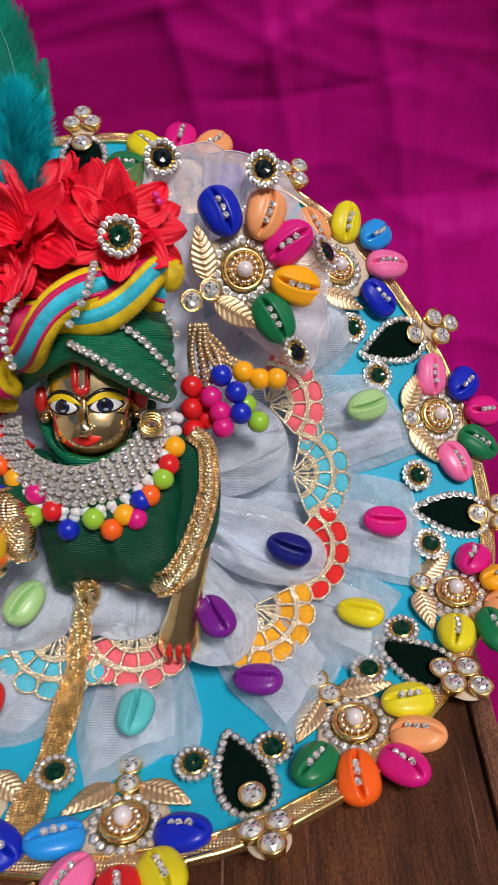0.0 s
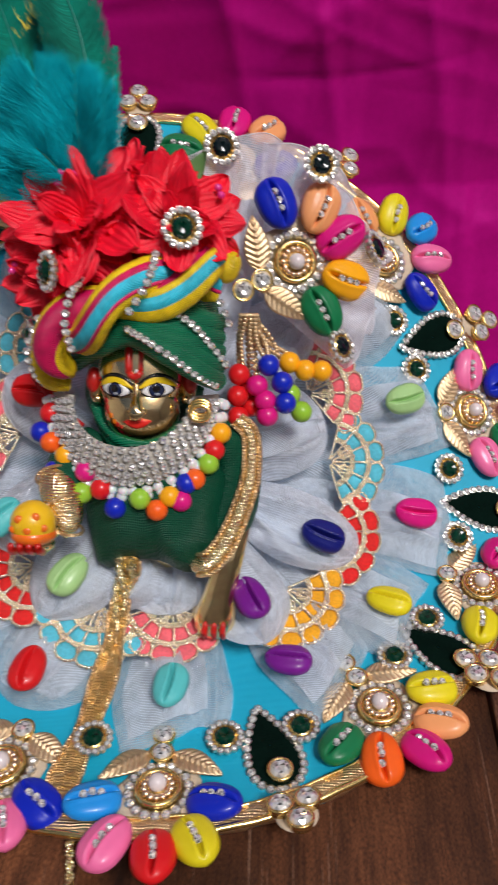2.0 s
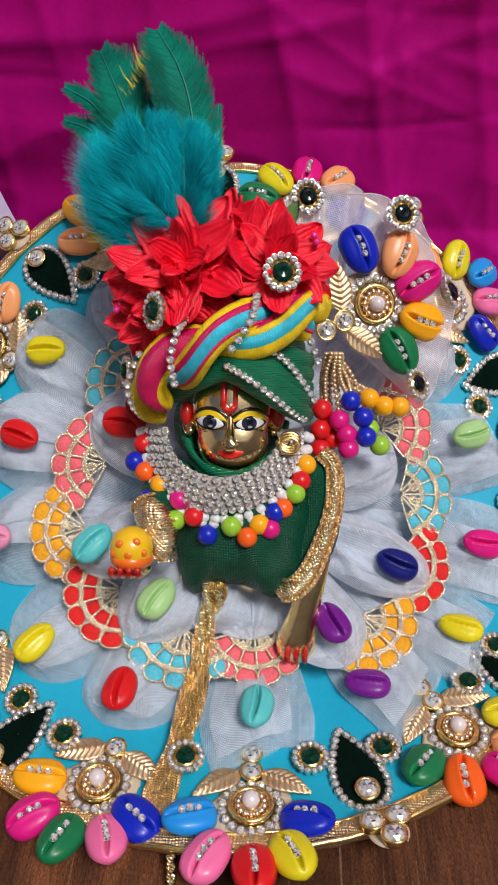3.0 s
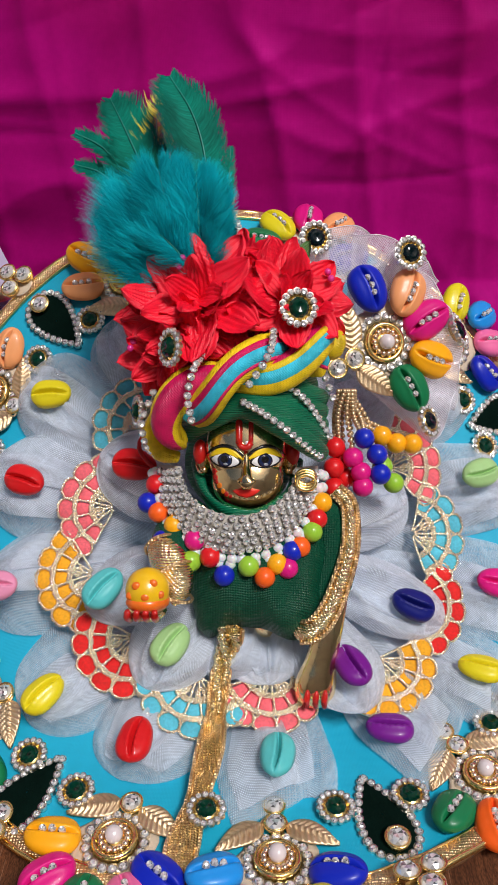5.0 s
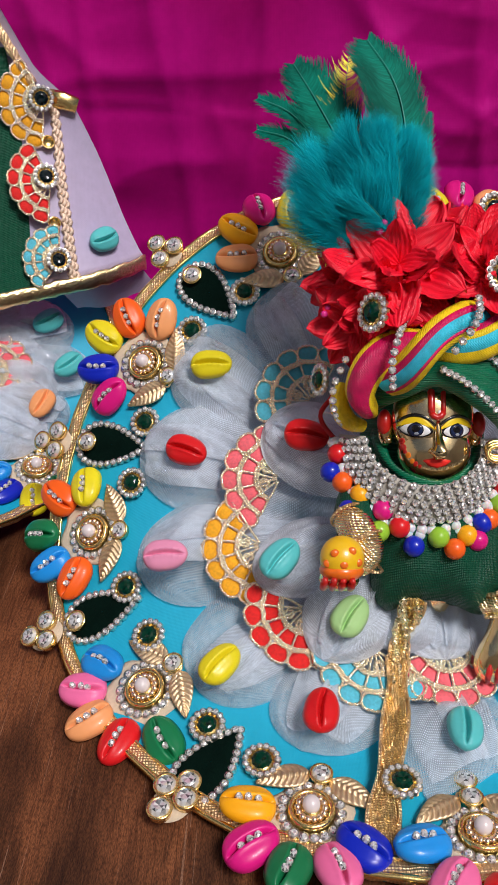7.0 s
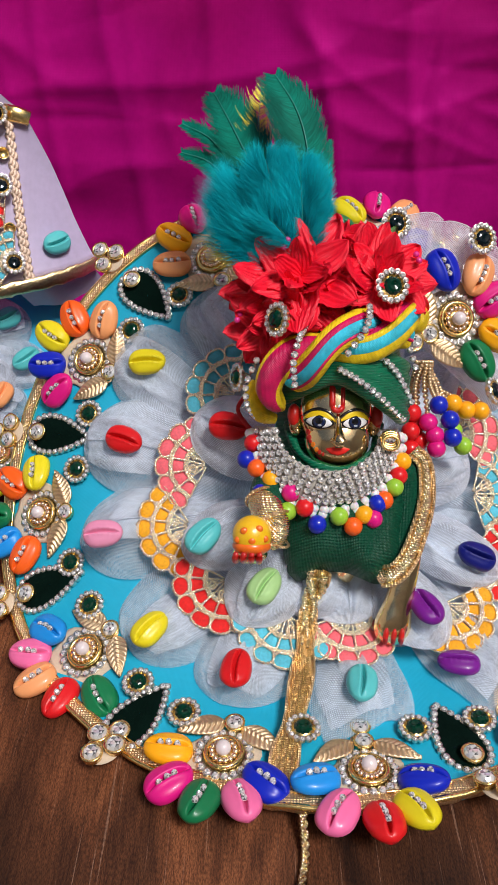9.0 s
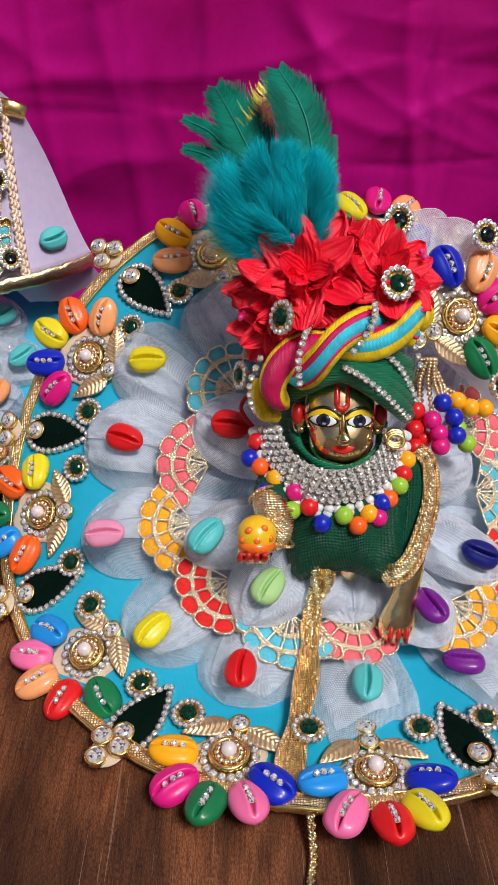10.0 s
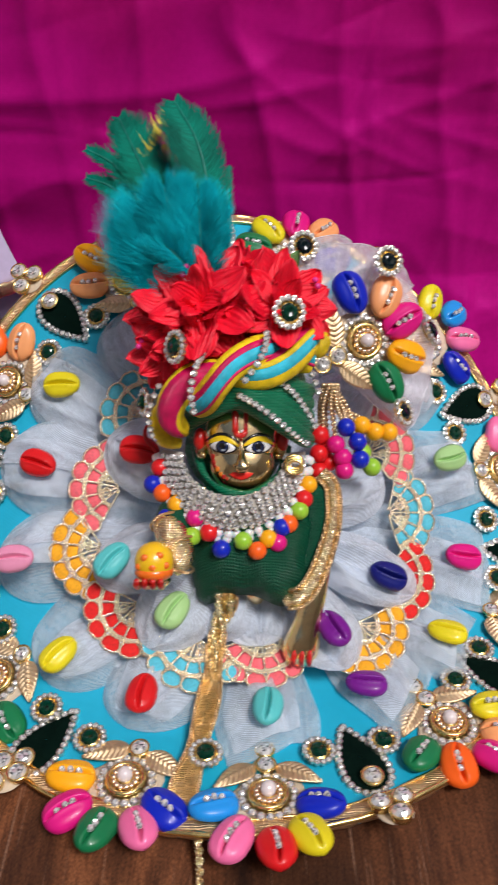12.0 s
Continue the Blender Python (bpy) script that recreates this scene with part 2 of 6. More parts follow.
def tube(pts, radius, n=8, bm=None, flat=1.0, up=Vector((0, 0, 1)), closed=False, mat=0):
    """A tube along points; radius may be a list; flat squeezes it along up."""
    bm = bm or bmesh.new()
    fr = frames(pts, up)
    rs = radius if isinstance(radius, (list, tuple)) else [radius] * len(fr)
    rows = [[p + s * r * math.cos(2 * math.pi * k / n) + w * r * flat * math.sin(2 * math.pi * k / n) for k in range(n)] for (p, t, s, w), r in zip(fr, rs)]
    vs = grid(bm, rows, closed_u=closed, closed_v=True, mat=mat)
    if not closed:
        for ring in (vs[0], vs[-1]):
            f = bm.faces.new(ring)
            f.material_index = mat
    return bm


def smooth_line(pts, n):
    """n points on a Catmull-Rom line through pts."""
    pts = [Vector(p) for p in pts]
    ext = [2 * pts[0] - pts[1]] + pts + [2 * pts[-1] - pts[-2]]
    out = []
    for k in range(n):
        f = k / (n - 1) * (len(pts) - 1)
        i = min(int(f), len(pts) - 2)
        t = f - i
        a, b, c, d = ext[i:i + 4]
        out.append(0.5 * (2 * b + (c - a) * t + (2 * a - 5 * b + 4 * c - d) * t * t + (3 * b - a - 3 * c + d) * t ** 3))
    return out


def ball(r, n=14, sx=1, sy=1, sz=1, bm=None, at=(0, 0, 0)):
    bm = bm or bmesh.new()
    new_v = bmesh.ops.create_uvsphere(bm, u_segments=n, v_segments=max(6, n * 2 // 3), radius=r)["verts"]
    for v in new_v:
        v.co = Vector((v.co.x * sx, v.co.y * sy, v.co.z * sz)) + Vector(at)
    return bm


def facets(r, bm=None, at=(0, 0, 0), n=8, h=0.62, apart=True):
    """A cut stone: girdle, crown and table, each facet a piece of its own."""
    bm = bm or bmesh.new()
    at = Vector(at)
    turn = random.random()
    rings = []
    for rad, z, half in ((1.0, 0.0, 0), (1.0, 0.15 * h, 0), (0.74, 0.72 * h, 0.5), (0.5, 0.9 * h, 0)):
        rings.append([bm.verts.new(at + Vector((r * rad * math.cos(2 * math.pi * (k + half + turn) / n), r * rad * math.sin(2 * math.pi * (k + half + turn) / n), r * z))) for k in range(n)])
    for a, b in zip(rings, rings[1:]):
        for k in range(n):
            k2 = (k + 1) % n
            if a is rings[0]:
                bm.faces.new((a[k], a[k2], b[k2], b[k]))
            elif a is rings[1]:
                bm.faces.new((a[k], a[k2], b[k]))
                bm.faces.new((a[k2], b[k2], b[k]))
            else:
                bm.faces.new((a[k], b[(k + 1) % n], b[k]))
                bm.faces.new((a[k], a[k2], b[(k + 1) % n]))
    tip = bm.verts.new(at + Vector((r * random.uniform(-0.12, 0.12), r * random.uniform(-0.12, 0.12), r * 0.72 * h)))
    for k in range(n):
        bm.faces.new((rings[-1][k], rings[-1][(k + 1) % n], tip))
    if apart:
        bmesh.ops.split_edges(bm, edges=bm.edges[:])
    return bm


def stones_along(pts, r, up=None, bm=None):
    """Small cut stones in silver cups along a line; each faces its own up. The cups are the second material."""
    bm = bm or bmesh.new()
    for k, p in enumerate(pts):
        one = bmesh.new()
        facets(0.86 * r, one, n=7, h=0.8)
        cup = [[(r * c * math.cos(0.785 * q), r * c * math.sin(0.785 * q), r * z) for q in range(8)] for c, z in ((1.06, -0.9), (1.06, 0.2), (0.88, 0.24))]
        grid(one, cup, closed_v=True, mat=1)
        w = Vector(up[k] if isinstance(up, list) else up or (0, 0, 1)) + Vector((random.uniform(-0.15, 0.15), random.uniform(-0.15, 0.15), 0))
        q = w.to_track_quat("Z", "Y").to_matrix().to_4x4()
        me = bpy.data.meshes.new("tmp")
        one.transform(Matrix.Translation(p) @ q)
        one.to_mesh(me)
        one.free()
        bm.from_mesh(me)
        bpy.data.meshes.remove(me)
    return bm


def loft(sections, n=24, bm=None, cap=True, mat=0):
    """Elliptical rings: (centre, x axis vector, y axis vector)."""
    bm = bm or bmesh.new()
    rows = [[Vector(c) + Vector(a) * math.cos(2 * math.pi * k / n) + Vector(b) * math.sin(2 * math.pi * k / n) for k in range(n)] for c, a, b in sections]
    vs = grid(bm, rows, closed_v=True, mat=mat)
    if cap:
        for ring in (vs[0], vs[-1]):
            f = bm.faces.new(ring)
            f.material_index = mat
    bmesh.ops.recalc_face_normals(bm, faces=bm.faces)
    return bm


# ---- the skirt's bent surface: a round sheet that lies on the table in front and rises at the back ----
TILTED = radians(28)
E2, EN = Vector((0, math.cos(TILTED), math.sin(TILTED))), Vector((0, -math.sin(TILTED), math.cos(TILTED)))
CENTRE = Vector((-0.068, 0.252, 0.464))
TABLE_Z = 0.4
BEND = (-0.02, -0.139, 0.3, -0.892, 0.467, 2.231, 3.616, -7.517, 5.824, -14.105, -11.466, -1.104, -15.164, -49.336, -52.708)


def surface(u, v, h=0.0, centre=CENTRE):
    """The point h metres over the skirt at the flat place (u, v)."""
    terms = (1, u, v, u * u, u * v, v * v, u ** 3, u * u * v, u * v * v, v ** 3, u ** 4, u * u * v * v, v ** 4, u ** 3 * v, u * v ** 3)
    p = centre + Vector((u, 0, 0)) + E2 * v + EN * (sum(a * b for a, b in zip(BEND, terms)))
    floor_z = TABLE_Z + 0.0035
    d = p.z - floor_z
    p.z = floor_z + 0.5 * (d + math.sqrt(d * d + 0.000009))
    if h:
        e = 0.002
        a = surface(u + e, v, 0, centre) - surface(u - e, v, 0, centre)
        b = surface(u, v + e, 0, centre) - surface(u, v - e, 0, centre)
        p = p + a.cross(b).normalized() * h
    return p


def on(u, v, turn=0.0, h=0.0, centre=CENTRE):
    """A pose on the skirt: x along the flat direction turn (degrees), z off the cloth."""
    e = 0.003
    c, s = math.cos(radians(turn)), math.sin(radians(turn))
    x = (surface(u + e * c, v + e * s, 0, centre) - surface(u - e * c, v - e * s, 0, centre)).normalized()
    y = surface(u - e * s, v + e * c, 0, centre) - surface(u + e * s, v - e * c, 0, centre)
    z = x.cross(y).normalized()
    y = z.cross(x)
    return Matrix.Translation(surface(u, v, h, centre)) @ Matrix((x, y, z)).transposed().to_4x4()


def polar(radius, deg):
    return radius * math.cos(radians(deg)), radius * math.sin(radians(deg))


# ---- structure: floor, wall, cloth ----
def build_setting():
    bm = bmesh.new()
    bmesh.ops.create_grid(bm, x_segments=2, y_segments=2, size=6)
    m = shader("speckled terrazzo", (0.42, 0.4, 0.37), 0.35, vary=0.3, scale=160, bump=0.05)
    nt = m.node_tree
    vor = nt.nodes.new("ShaderNodeTexVoronoi")
    vor.inputs["Scale"].default_value = 260
    ramp = nt.nodes.new("ShaderNodeValToRGB")
    ramp.color_ramp.interpolation = "CONSTANT"
    for k, (pos, col) in enumerate(((0.0, (0.1, 0.09, 0.08)), (0.1, (0.4, 0.38, 0.36)), (0.5, (0.47, 0.45, 0.43)), (0.84, (0.28, 0.2, 0.15)), (0.88, (0.42, 0.4, 0.38)))):
        el = ramp.color_ramp.elements[k] if k < 2 else ramp.color_ramp.elements.new(pos)
        el.position, el.color = pos, (*col, 1)
    sep = nt.nodes.new("ShaderNodeSeparateColor")
    nt.links.new(next(n for n in nt.nodes if n.type == "TEX_COORD").outputs["Object"], vor.inputs["Vector"])
    nt.links.new(vor.outputs["Color"], sep.inputs[0])
    nt.links.new(sep.outputs[0], ramp.inputs[0])
    nt.links.new(ramp.outputs[0], nt.nodes["Principled BSDF"].inputs["Base Color"])
    tagged(part("floor", bm, m), "speckled grey terrazzo floor", "floor", kind="structure")
    bm = bmesh.new()
    bmesh.ops.create_cube(bm, size=1)
    bm.transform(Matrix.Translation((-0.05, 1.05, 1.25)) @ Matrix.Diagonal((5.22, 0.12, 2.5, 1)))
    tagged(part("wall_north", bm, shader("white painted wall", (0.75, 0.73, 0.7), 0.85, vary=0.06, scale=20, bump=0.1), smooth=False), "plain white painted wall behind the cloth", "wall", kind="structure")
    # unseen walls, added to cut low sky light and to be mirrored in metal
    for name, x, y, sx, sy in (("wall_east", 2.5, -0.95, 0.12, 3.88), ("wall_west", -2.6, -0.95, 0.12, 3.88), ("wall_south", -0.05, -2.95, 5.22, 0.12)):
        bm = bmesh.new()
        bmesh.ops.create_cube(bm, size=1)
        bm.transform(Matrix.Translation((x, y, 1.05)) @ Matrix.Diagonal((sx, sy, 2.1, 1)))
        tagged(part(name, bm, shader("added plain wall", (0.52, 0.48, 0.42), 0.9, vary=0.12, scale=14, bump=0.2), smooth=False), "unseen plain wall added to shape the sky light", "wall", kind="structure")


def ridged(x, z, seed):
    return (1 - abs(noise.noise((x, z, seed)))) ** 5


def cloth_y(x, z):
    """The hanging cloth's depth: upright behind the table, swept forward to the floor below it."""
    y = 0.527 + 0.02 * math.sin(3.2 * x + 0.6)
    low = max(0.0, 0.46 - z)
    y -= 0.434 * low - 0.02 * math.sin(14 * x) * min(1, low * 5) + 0.5 * max(0.0, x - 0.13) * min(1, low * 2.2)
    q = noise.noise((x * 7, z * 6, 1.7)) * 0.005 + noise.noise((x * 15 + 3, z * 15, 5.1)) * 0.0025
    q -= 0.004 * ridged(x * 4.5 + z * 2, z * 13 - x * 1.5, 2.2) + 0.003 * ridged(x * 11 - z * 4, z * 19 + x * 5, 7.7) + 0.004 * ridged(x * 16, z * 5, 9.1)
    for zc, amp, wid in ((0.566, 0.005, 0.003), (0.52, 0.006, 0.005), (0.605, 0.004, 0.003), (0.655, 0.004, 0.004), (0.47, 0.005, 0.006)):
        d = z - zc - 0.008 * noise.noise((x * 4, zc * 50, 0))
        q += 0.2 * amp * math.tanh(d / wid) * (0.2 + 1.3 * noise.noise((x * 6, zc * 31, 4)))
    for xc, amp, wid in ((-0.235, 0.006, 0.004), (-0.175, 0.006, 0.005), (0.02, 0.002, 0.003), (0.1, 0.004, 0.005), (0.17, 0.008, 0.01), (-0.32, 0.006, 0.008)):
        d = x - xc - 0.012 * noise.noise((z * 5, xc * 50, 0))
        q -= 0.55 * amp * math.exp(-(d / wid) ** 2) * (0.6 + 0.8 * noise.noise((z * 6, xc * 20, 3)))
    return y + q


def build_cloth():
    """A folded cloth hung out: nearly flat panels that meet in press folds, with many short sharp creases."""
    bm = bmesh.new()
    xs, zs = [-0.75 + 1.3 * j / 480 for j in range(481)], [0.004 + (0.95 - 0.004) * (i / 359) for i in range(360)]
    X, Z = np.meshgrid(np.array(xs), np.array(zs))
    rng = np.random.RandomState(11)
    fold = np.zeros_like(X)
    for k in range(16):
        upright = k % 2
        a = (math.pi / 2 if upright else 0) + rng.uniform(-0.25, 0.25)
        d = (X - rng.uniform(-0.45, 0.3)) * math.sin(a) - (Z - rng.uniform(0.42, 0.75)) * math.cos(a)
        fold += rng.choice((-1, 1)) * rng.uniform(0.015, 0.05) * np.sqrt(d * d + 0.000006)
    for k in range(110):
        a = rng.choice((0.0, 0.0, 0.2, -0.3, 1.57, 1.3)) + rng.uniform(-0.35, 0.35)
        dx, dz = X - rng.uniform(-0.5, 0.35), Z - rng.uniform(0.36, 0.8)
        along, off = dx * math.cos(a) + dz * math.sin(a), -dx * math.sin(a) + dz * math.cos(a)
        off = off + rng.uniform(-1.5, 1.5) * along * along
        long = rng.uniform(0.02, 0.11)
        fold += rng.choice((-1, -1, 1)) * rng.uniform(0.0006, 0.0024) * np.exp(-np.abs(off) / rng.uniform(0.0025, 0.007)) * np.exp(-(along / long) ** 4)
    seen = (Z > 0.4)
    A = np.stack([np.ones_like(X), X, Z, X * X, Z * Z], axis=-1)
    fit = np.linalg.lstsq(A[seen], fold[seen], rcond=None)[0]
    fold = fold - A @ fit
    fold = 0.78 * np.clip(fold, -0.02, 0.03) * np.clip((Z - 0.1) / 0.25, 0, 1)
    rows = [[(x, cloth_y(x, z) + float(fold[i, j]), z) for j, x in enumerate(xs)] for i, z in enumerate(zs)]
    grid(bm, rows)
    m = weave("magenta satin", (0.39, 0.0036, 0.165), 0.0009, 0.5, 0, 0.04, 0.0, axes=("X", "Z"), vary=0.1)
    m.node_tree.nodes["Principled BSDF"].inputs["Specular IOR Level"].default_value = 0.35
    m.node_tree.nodes["Principled BSDF"].inputs["Specular Tint"].default_value = (0.9, 0.05, 0.5, 1)
    nt = m.node_tree
    # the satin's shift of tone with angle, painted into the colour by broad noise
    broad = nt.nodes.new("ShaderNodeTexNoise")
    broad.inputs["Scale"].default_value, broad.inputs["Detail"].default_value = 7.0, 3
    nt.links.new(next(n for n in nt.nodes if n.type == "TEX_COORD").outputs["Object"], broad.inputs["Vector"])
    painted_sheen = nt.nodes.new("ShaderNodeMix")
    painted_sheen.data_type, painted_sheen.blend_type = "RGBA", "MULTIPLY"
    painted_sheen.inputs[7].default_value = (0.74, 0.9, 0.58, 1)
    span = nt.nodes.new("ShaderNodeMapRange")
    span.inputs["From Min"].default_value, span.inputs["From Max"].default_value = 0.42, 0.68
    nt.links.new(broad.outputs[0], span.inputs["Value"])
    nt.links.new(span.outputs[0], painted_sheen.inputs[0])
    base = nt.nodes["Principled BSDF"].inputs["Base Color"]
    nt.links.new(base.links[0].from_socket, painted_sheen.inputs[6])
    nt.links.new(painted_sheen.outputs[2], base)
    ob = part("backdrop_cloth", bm, m)
    mod = ob.modifiers.new("thickness", "SOLIDIFY")
    mod.thickness = 0.0012
    tagged(ob, "creased magenta satin cloth hanging behind the table", "cloth")


build_setting()
build_cloth()


# ---- table ----
def wood(name, color, along="Y"):
    """Stained wood: broad bands, fine pores along the grain and thin pale scratches."""
    m = shader(name, color, 0.55, vary=0.3, scale=60, spec=0.2)
    nt = m.node_tree
    b = nt.nodes["Principled BSDF"]
    co = next(n for n in nt.nodes if n.type == "TEX_COORD")
    def streaks(scale, detail, turn=0.0, distort=1.0):
        mp = nt.nodes.new("ShaderNodeMapping")
        mp.inputs["Scale"].default_value = scale
        mp.inputs["Rotation"].default_value = (0, 0, radians(turn))
        nt.links.new(co.outputs["Object"], mp.inputs["Vector"])
        g = nt.nodes.new("ShaderNodeTexNoise")
        g.inputs["Scale"].default_value, g.inputs["Detail"].default_value, g.inputs["Distortion"].default_value = 1.0, detail, distort
        nt.links.new(mp.outputs[0], g.inputs["Vector"])
        return g.outputs[0]
    def ramp(fac, stops):
        r = nt.nodes.new("ShaderNodeValToRGB")
        for k, (pos, col) in enumerate(stops):
            el = r.color_ramp.elements[k] if k < 2 else r.color_ramp.elements.new(pos)
            el.position, el.color = pos, (*col, 1)
        nt.links.new(fac, r.inputs[0])
        return r.outputs[0]
    def mix(fac, a, c, mode="MIX"):
        mx = nt.nodes.new("ShaderNodeMix")
        mx.data_type, mx.blend_type = "RGBA", mode
        if isinstance(fac, float):
            mx.inputs[0].default_value = fac
        else:
            nt.links.new(fac, mx.inputs[0])
        nt.links.new(a, mx.inputs[6])
        if isinstance(c, tuple):
            mx.inputs[7].default_value = (*c, 1)
        else:
            nt.links.new(c, mx.inputs[7])
        return mx.outputs[2]
    bands = ramp(streaks((22, 6, 22), 10, 4, 1.6), ((0.3, [c * 0.25 for c in color]), (0.5, [c * 0.9 for c in color]), (0.68, [c * 2.3 for c in color])))
    pores = streaks((900, 80, 900), 5, 3, 0.5)
    col = mix(1.0, bands, ramp(pores, ((0.36, (0.58, 0.54, 0.52)), (0.54, (1, 1, 1)))), "MULTIPLY")
    for turn in (42, -24):
        line = streaks((1100, 14, 1100), 1, turn, 0.0)
        col = mix(ramp(line, ((0.705, (0, 0, 0)), (0.73, (0.4, 0.4, 0.4)))), col, (0.34, 0.2, 0.13))
    col = mix(1.0, col, ramp(streaks((2600, 700, 2600), 5, 3, 0.0), ((0.38, (0.55, 0.52, 0.5)), (0.62, (1.35, 1.3, 1.3)))), "MULTIPLY")
    nt.links.new(col, b.inputs["Base Color"])
    bp = nt.nodes.new("ShaderNodeBump")
    bp.inputs["Strength"].default_value, bp.inputs["Distance"].default_value = 0.4, 0.0006
    nt.links.new(pores, bp.inputs["Height"])
    nt.links.new(bp.outputs[0], b.inputs["Normal"])
    return m


def box(x0, x1, y0, y1, z0, z1, bevel=0.0008):
    bm = bmesh.new()
    bmesh.ops.create_cube(bm, size=1)
    bm.transform(Matrix.Translation(((x0 + x1) / 2, (y0 + y1) / 2, (z0 + z1) / 2)) @ Matrix.Diagonal((x1 - x0, y1 - y0, z1 - z0, 1)))
    if bevel:
        bmesh.ops.bevel(bm, geom=bm.edges[:], offset=bevel, segments=2, affect="EDGES", profile=0.5)
    return bm


def build_table():
    dark, rim = wood("dark stained wood", (0.086, 0.031, 0.012)), wood("red brown wood edge", (0.24, 0.11, 0.065))
    t = thing("wooden_table", Matrix.Identity(4), "dark brown wooden table with a lighter edge strip", "table")
    for x0, x1 in ((-0.50, -0.29), (-0.289, -0.0825), (-0.0815, 0.0572)):
        part("plank", box(x0, x1, 0.0, 0.44, 0.382, 0.4), dark, t)
    part("edge_strip", box(0.0582, 0.066, 0.0, 0.44, 0.378, 0.4015), rim, t, "lighter red-brown edge strip")
    part("edge_strip", box(-0.51, -0.5005, 0.0, 0.44, 0.378, 0.4015), rim, t)
    part("apron", box(-0.49, 0.05, 0.01, 0.03, 0.32, 0.3815), dark, t)
    part("apron", box(-0.49, 0.05, 0.33, 0.35, 0.32, 0.3815), dark, t)
    for x in (-0.49, 0.02):
        for y in (0.012, 0.318):
            part("leg", box(x, x + 0.032, y, y + 0.03, 0.0, 0.3195), dark, t)


build_table()


# ---- skirt ----
def rim_radius(deg):
    """The skirt's edge, a little nearer in front than at the back."""
    s = math.sin(radians(deg))
    return 0.1525 - (0.0145 if s < 0 else 0.002) * s * s


def build_skirt(centre=CENTRE, size=1.0):
    t = thing("round_skirt", Matrix.Translation(centre), "round turquoise cloth skirt with gold edging, spread on the table", "skirt")
    inv = Matrix.Translation(-centre)
    bm = bmesh.new()
    n = 120
    def ring(f, h):
        return [inv @ surface(*polar(rim_radius(360 * k / n) * size * f, 360 * k / n), h, centre) for k in range(n)]
    fr = [0.03 + 0.97 * i / 22 for i in range(23)]
    grid(bm, [ring(f, 0.0) for f in fr] + [ring(f, -0.0022) for f in reversed(fr)], closed_u=True, closed_v=True)
    bmesh.ops.recalc_face_normals(bm, faces=bm.faces)
    part("cloth_sheet", bm, BLUE, t)
    bm = bmesh.new()
    rows = []
    for k in range(240):
        a = 1.5 * k
        r = rim_radius(a) * size
        wob = 0.0004 * math.sin(k * 2.1)
        rows.append([inv @ surface(*polar(r + dr, a), h + wob, centre) for dr, h in ((-0.0048, 0.0004), (-0.0042, 0.0014), (-0.002, 0.0019), (0.0, 0.0016), (0.0006, 0.0002), (0.0, -0.0024), (-0.004, -0.0026))])
    grid(bm, rows, closed_u=True, closed_v=True)
    bmesh.ops.recalc_face_normals(bm, faces=bm.faces)
    part("edging", bm, COPPERZARI, t, "copper gold lace edging")
    for dr, h, r in ((0.0003, 0.0006, 0.0013), (-0.0046, 0.0012, 0.0007)):
        part("piping", tube([inv @ surface(*polar(rim_radius(1.5 * k) * size + dr, 1.5 * k), h + 0.0002 * math.sin(k * 1.3), centre) for k in range(240)], r, 6, closed=True), GOLD, t, "thin gold piping")
    return t


build_skirt()


# ---- small ornaments: built once as meshes ----
def shell_mesh(c, toothed):
    """A cowrie laid on its back: egg outline, flat-topped dome, a deep slit along x between raised lips."""
    bm = bmesh.new()
    L, W, H = 0.0095, 0.0072, 0.0064
    nu, half = 30, 13
    def outline(x):
        return max(0.0, 1 - abs(x) ** 2.5) ** 0.5 * (1 + 0.1 * x)
    rows = []
    for i in range(nu + 1):
        x = math.sin((-1 + 2 * i / nu) * math.pi / 2)
        w = outline(x)
        row = []
        for j in range(-half, half + 1):
            q = j / half
            y = math.copysign(abs(q) ** 1.35, q)
            dome = (1 - abs(y) ** 2.6) ** 0.5 * w ** 0.75
            yy = W * w * y
            z = H * (0.32 + 0.68 * dome)
            ends = max(0.0, 1 - abs(x / 0.94) ** 5)
            ys = yy + 0.0011 * math.cos(1.7 * x) - 0.0007
            slit = 0.0006 * (0.7 + 0.5 * (1 - x * x))
            z -= 0.0034 * math.exp(-(abs(ys) / slit) ** 2.4) * ends * w
            z += 0.0005 * math.exp(-((abs(ys) - 0.0017) / 0.0008) ** 2) * ends * w
            if toothed:
                z += 0.0004 * math.sin(x * 24) * math.exp(-((abs(ys) - 0.0014) / 0.0009) ** 2) * ends
            row.append((L * x, yy, z if w > 0.02 else H * 0.3))
        for j in range(half, -half - 1, -3):
            q = j / half
            y = math.copysign(abs(q) ** 1.35, q)
            row.append((L * x * 0.9, W * w * y * 0.86, 0.0 if abs(j) < half else H * 0.06))
        rows.append(row)
    grid(bm, rows, closed_v=True)
    bmesh.ops.remove_doubles(bm, verts=bm.verts, dist=2e-5)
    bmesh.ops.recalc_face_normals(bm, faces=bm.faces)
    return mesh_of("shell " + c, bm, plastic(c))


SHELLS = {c: shell_mesh(c, False) for c in PAINT}
RIDGED = {c: shell_mesh(c, True) for c in PAINT}
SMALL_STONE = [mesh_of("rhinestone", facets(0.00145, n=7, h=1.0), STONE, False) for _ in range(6)]


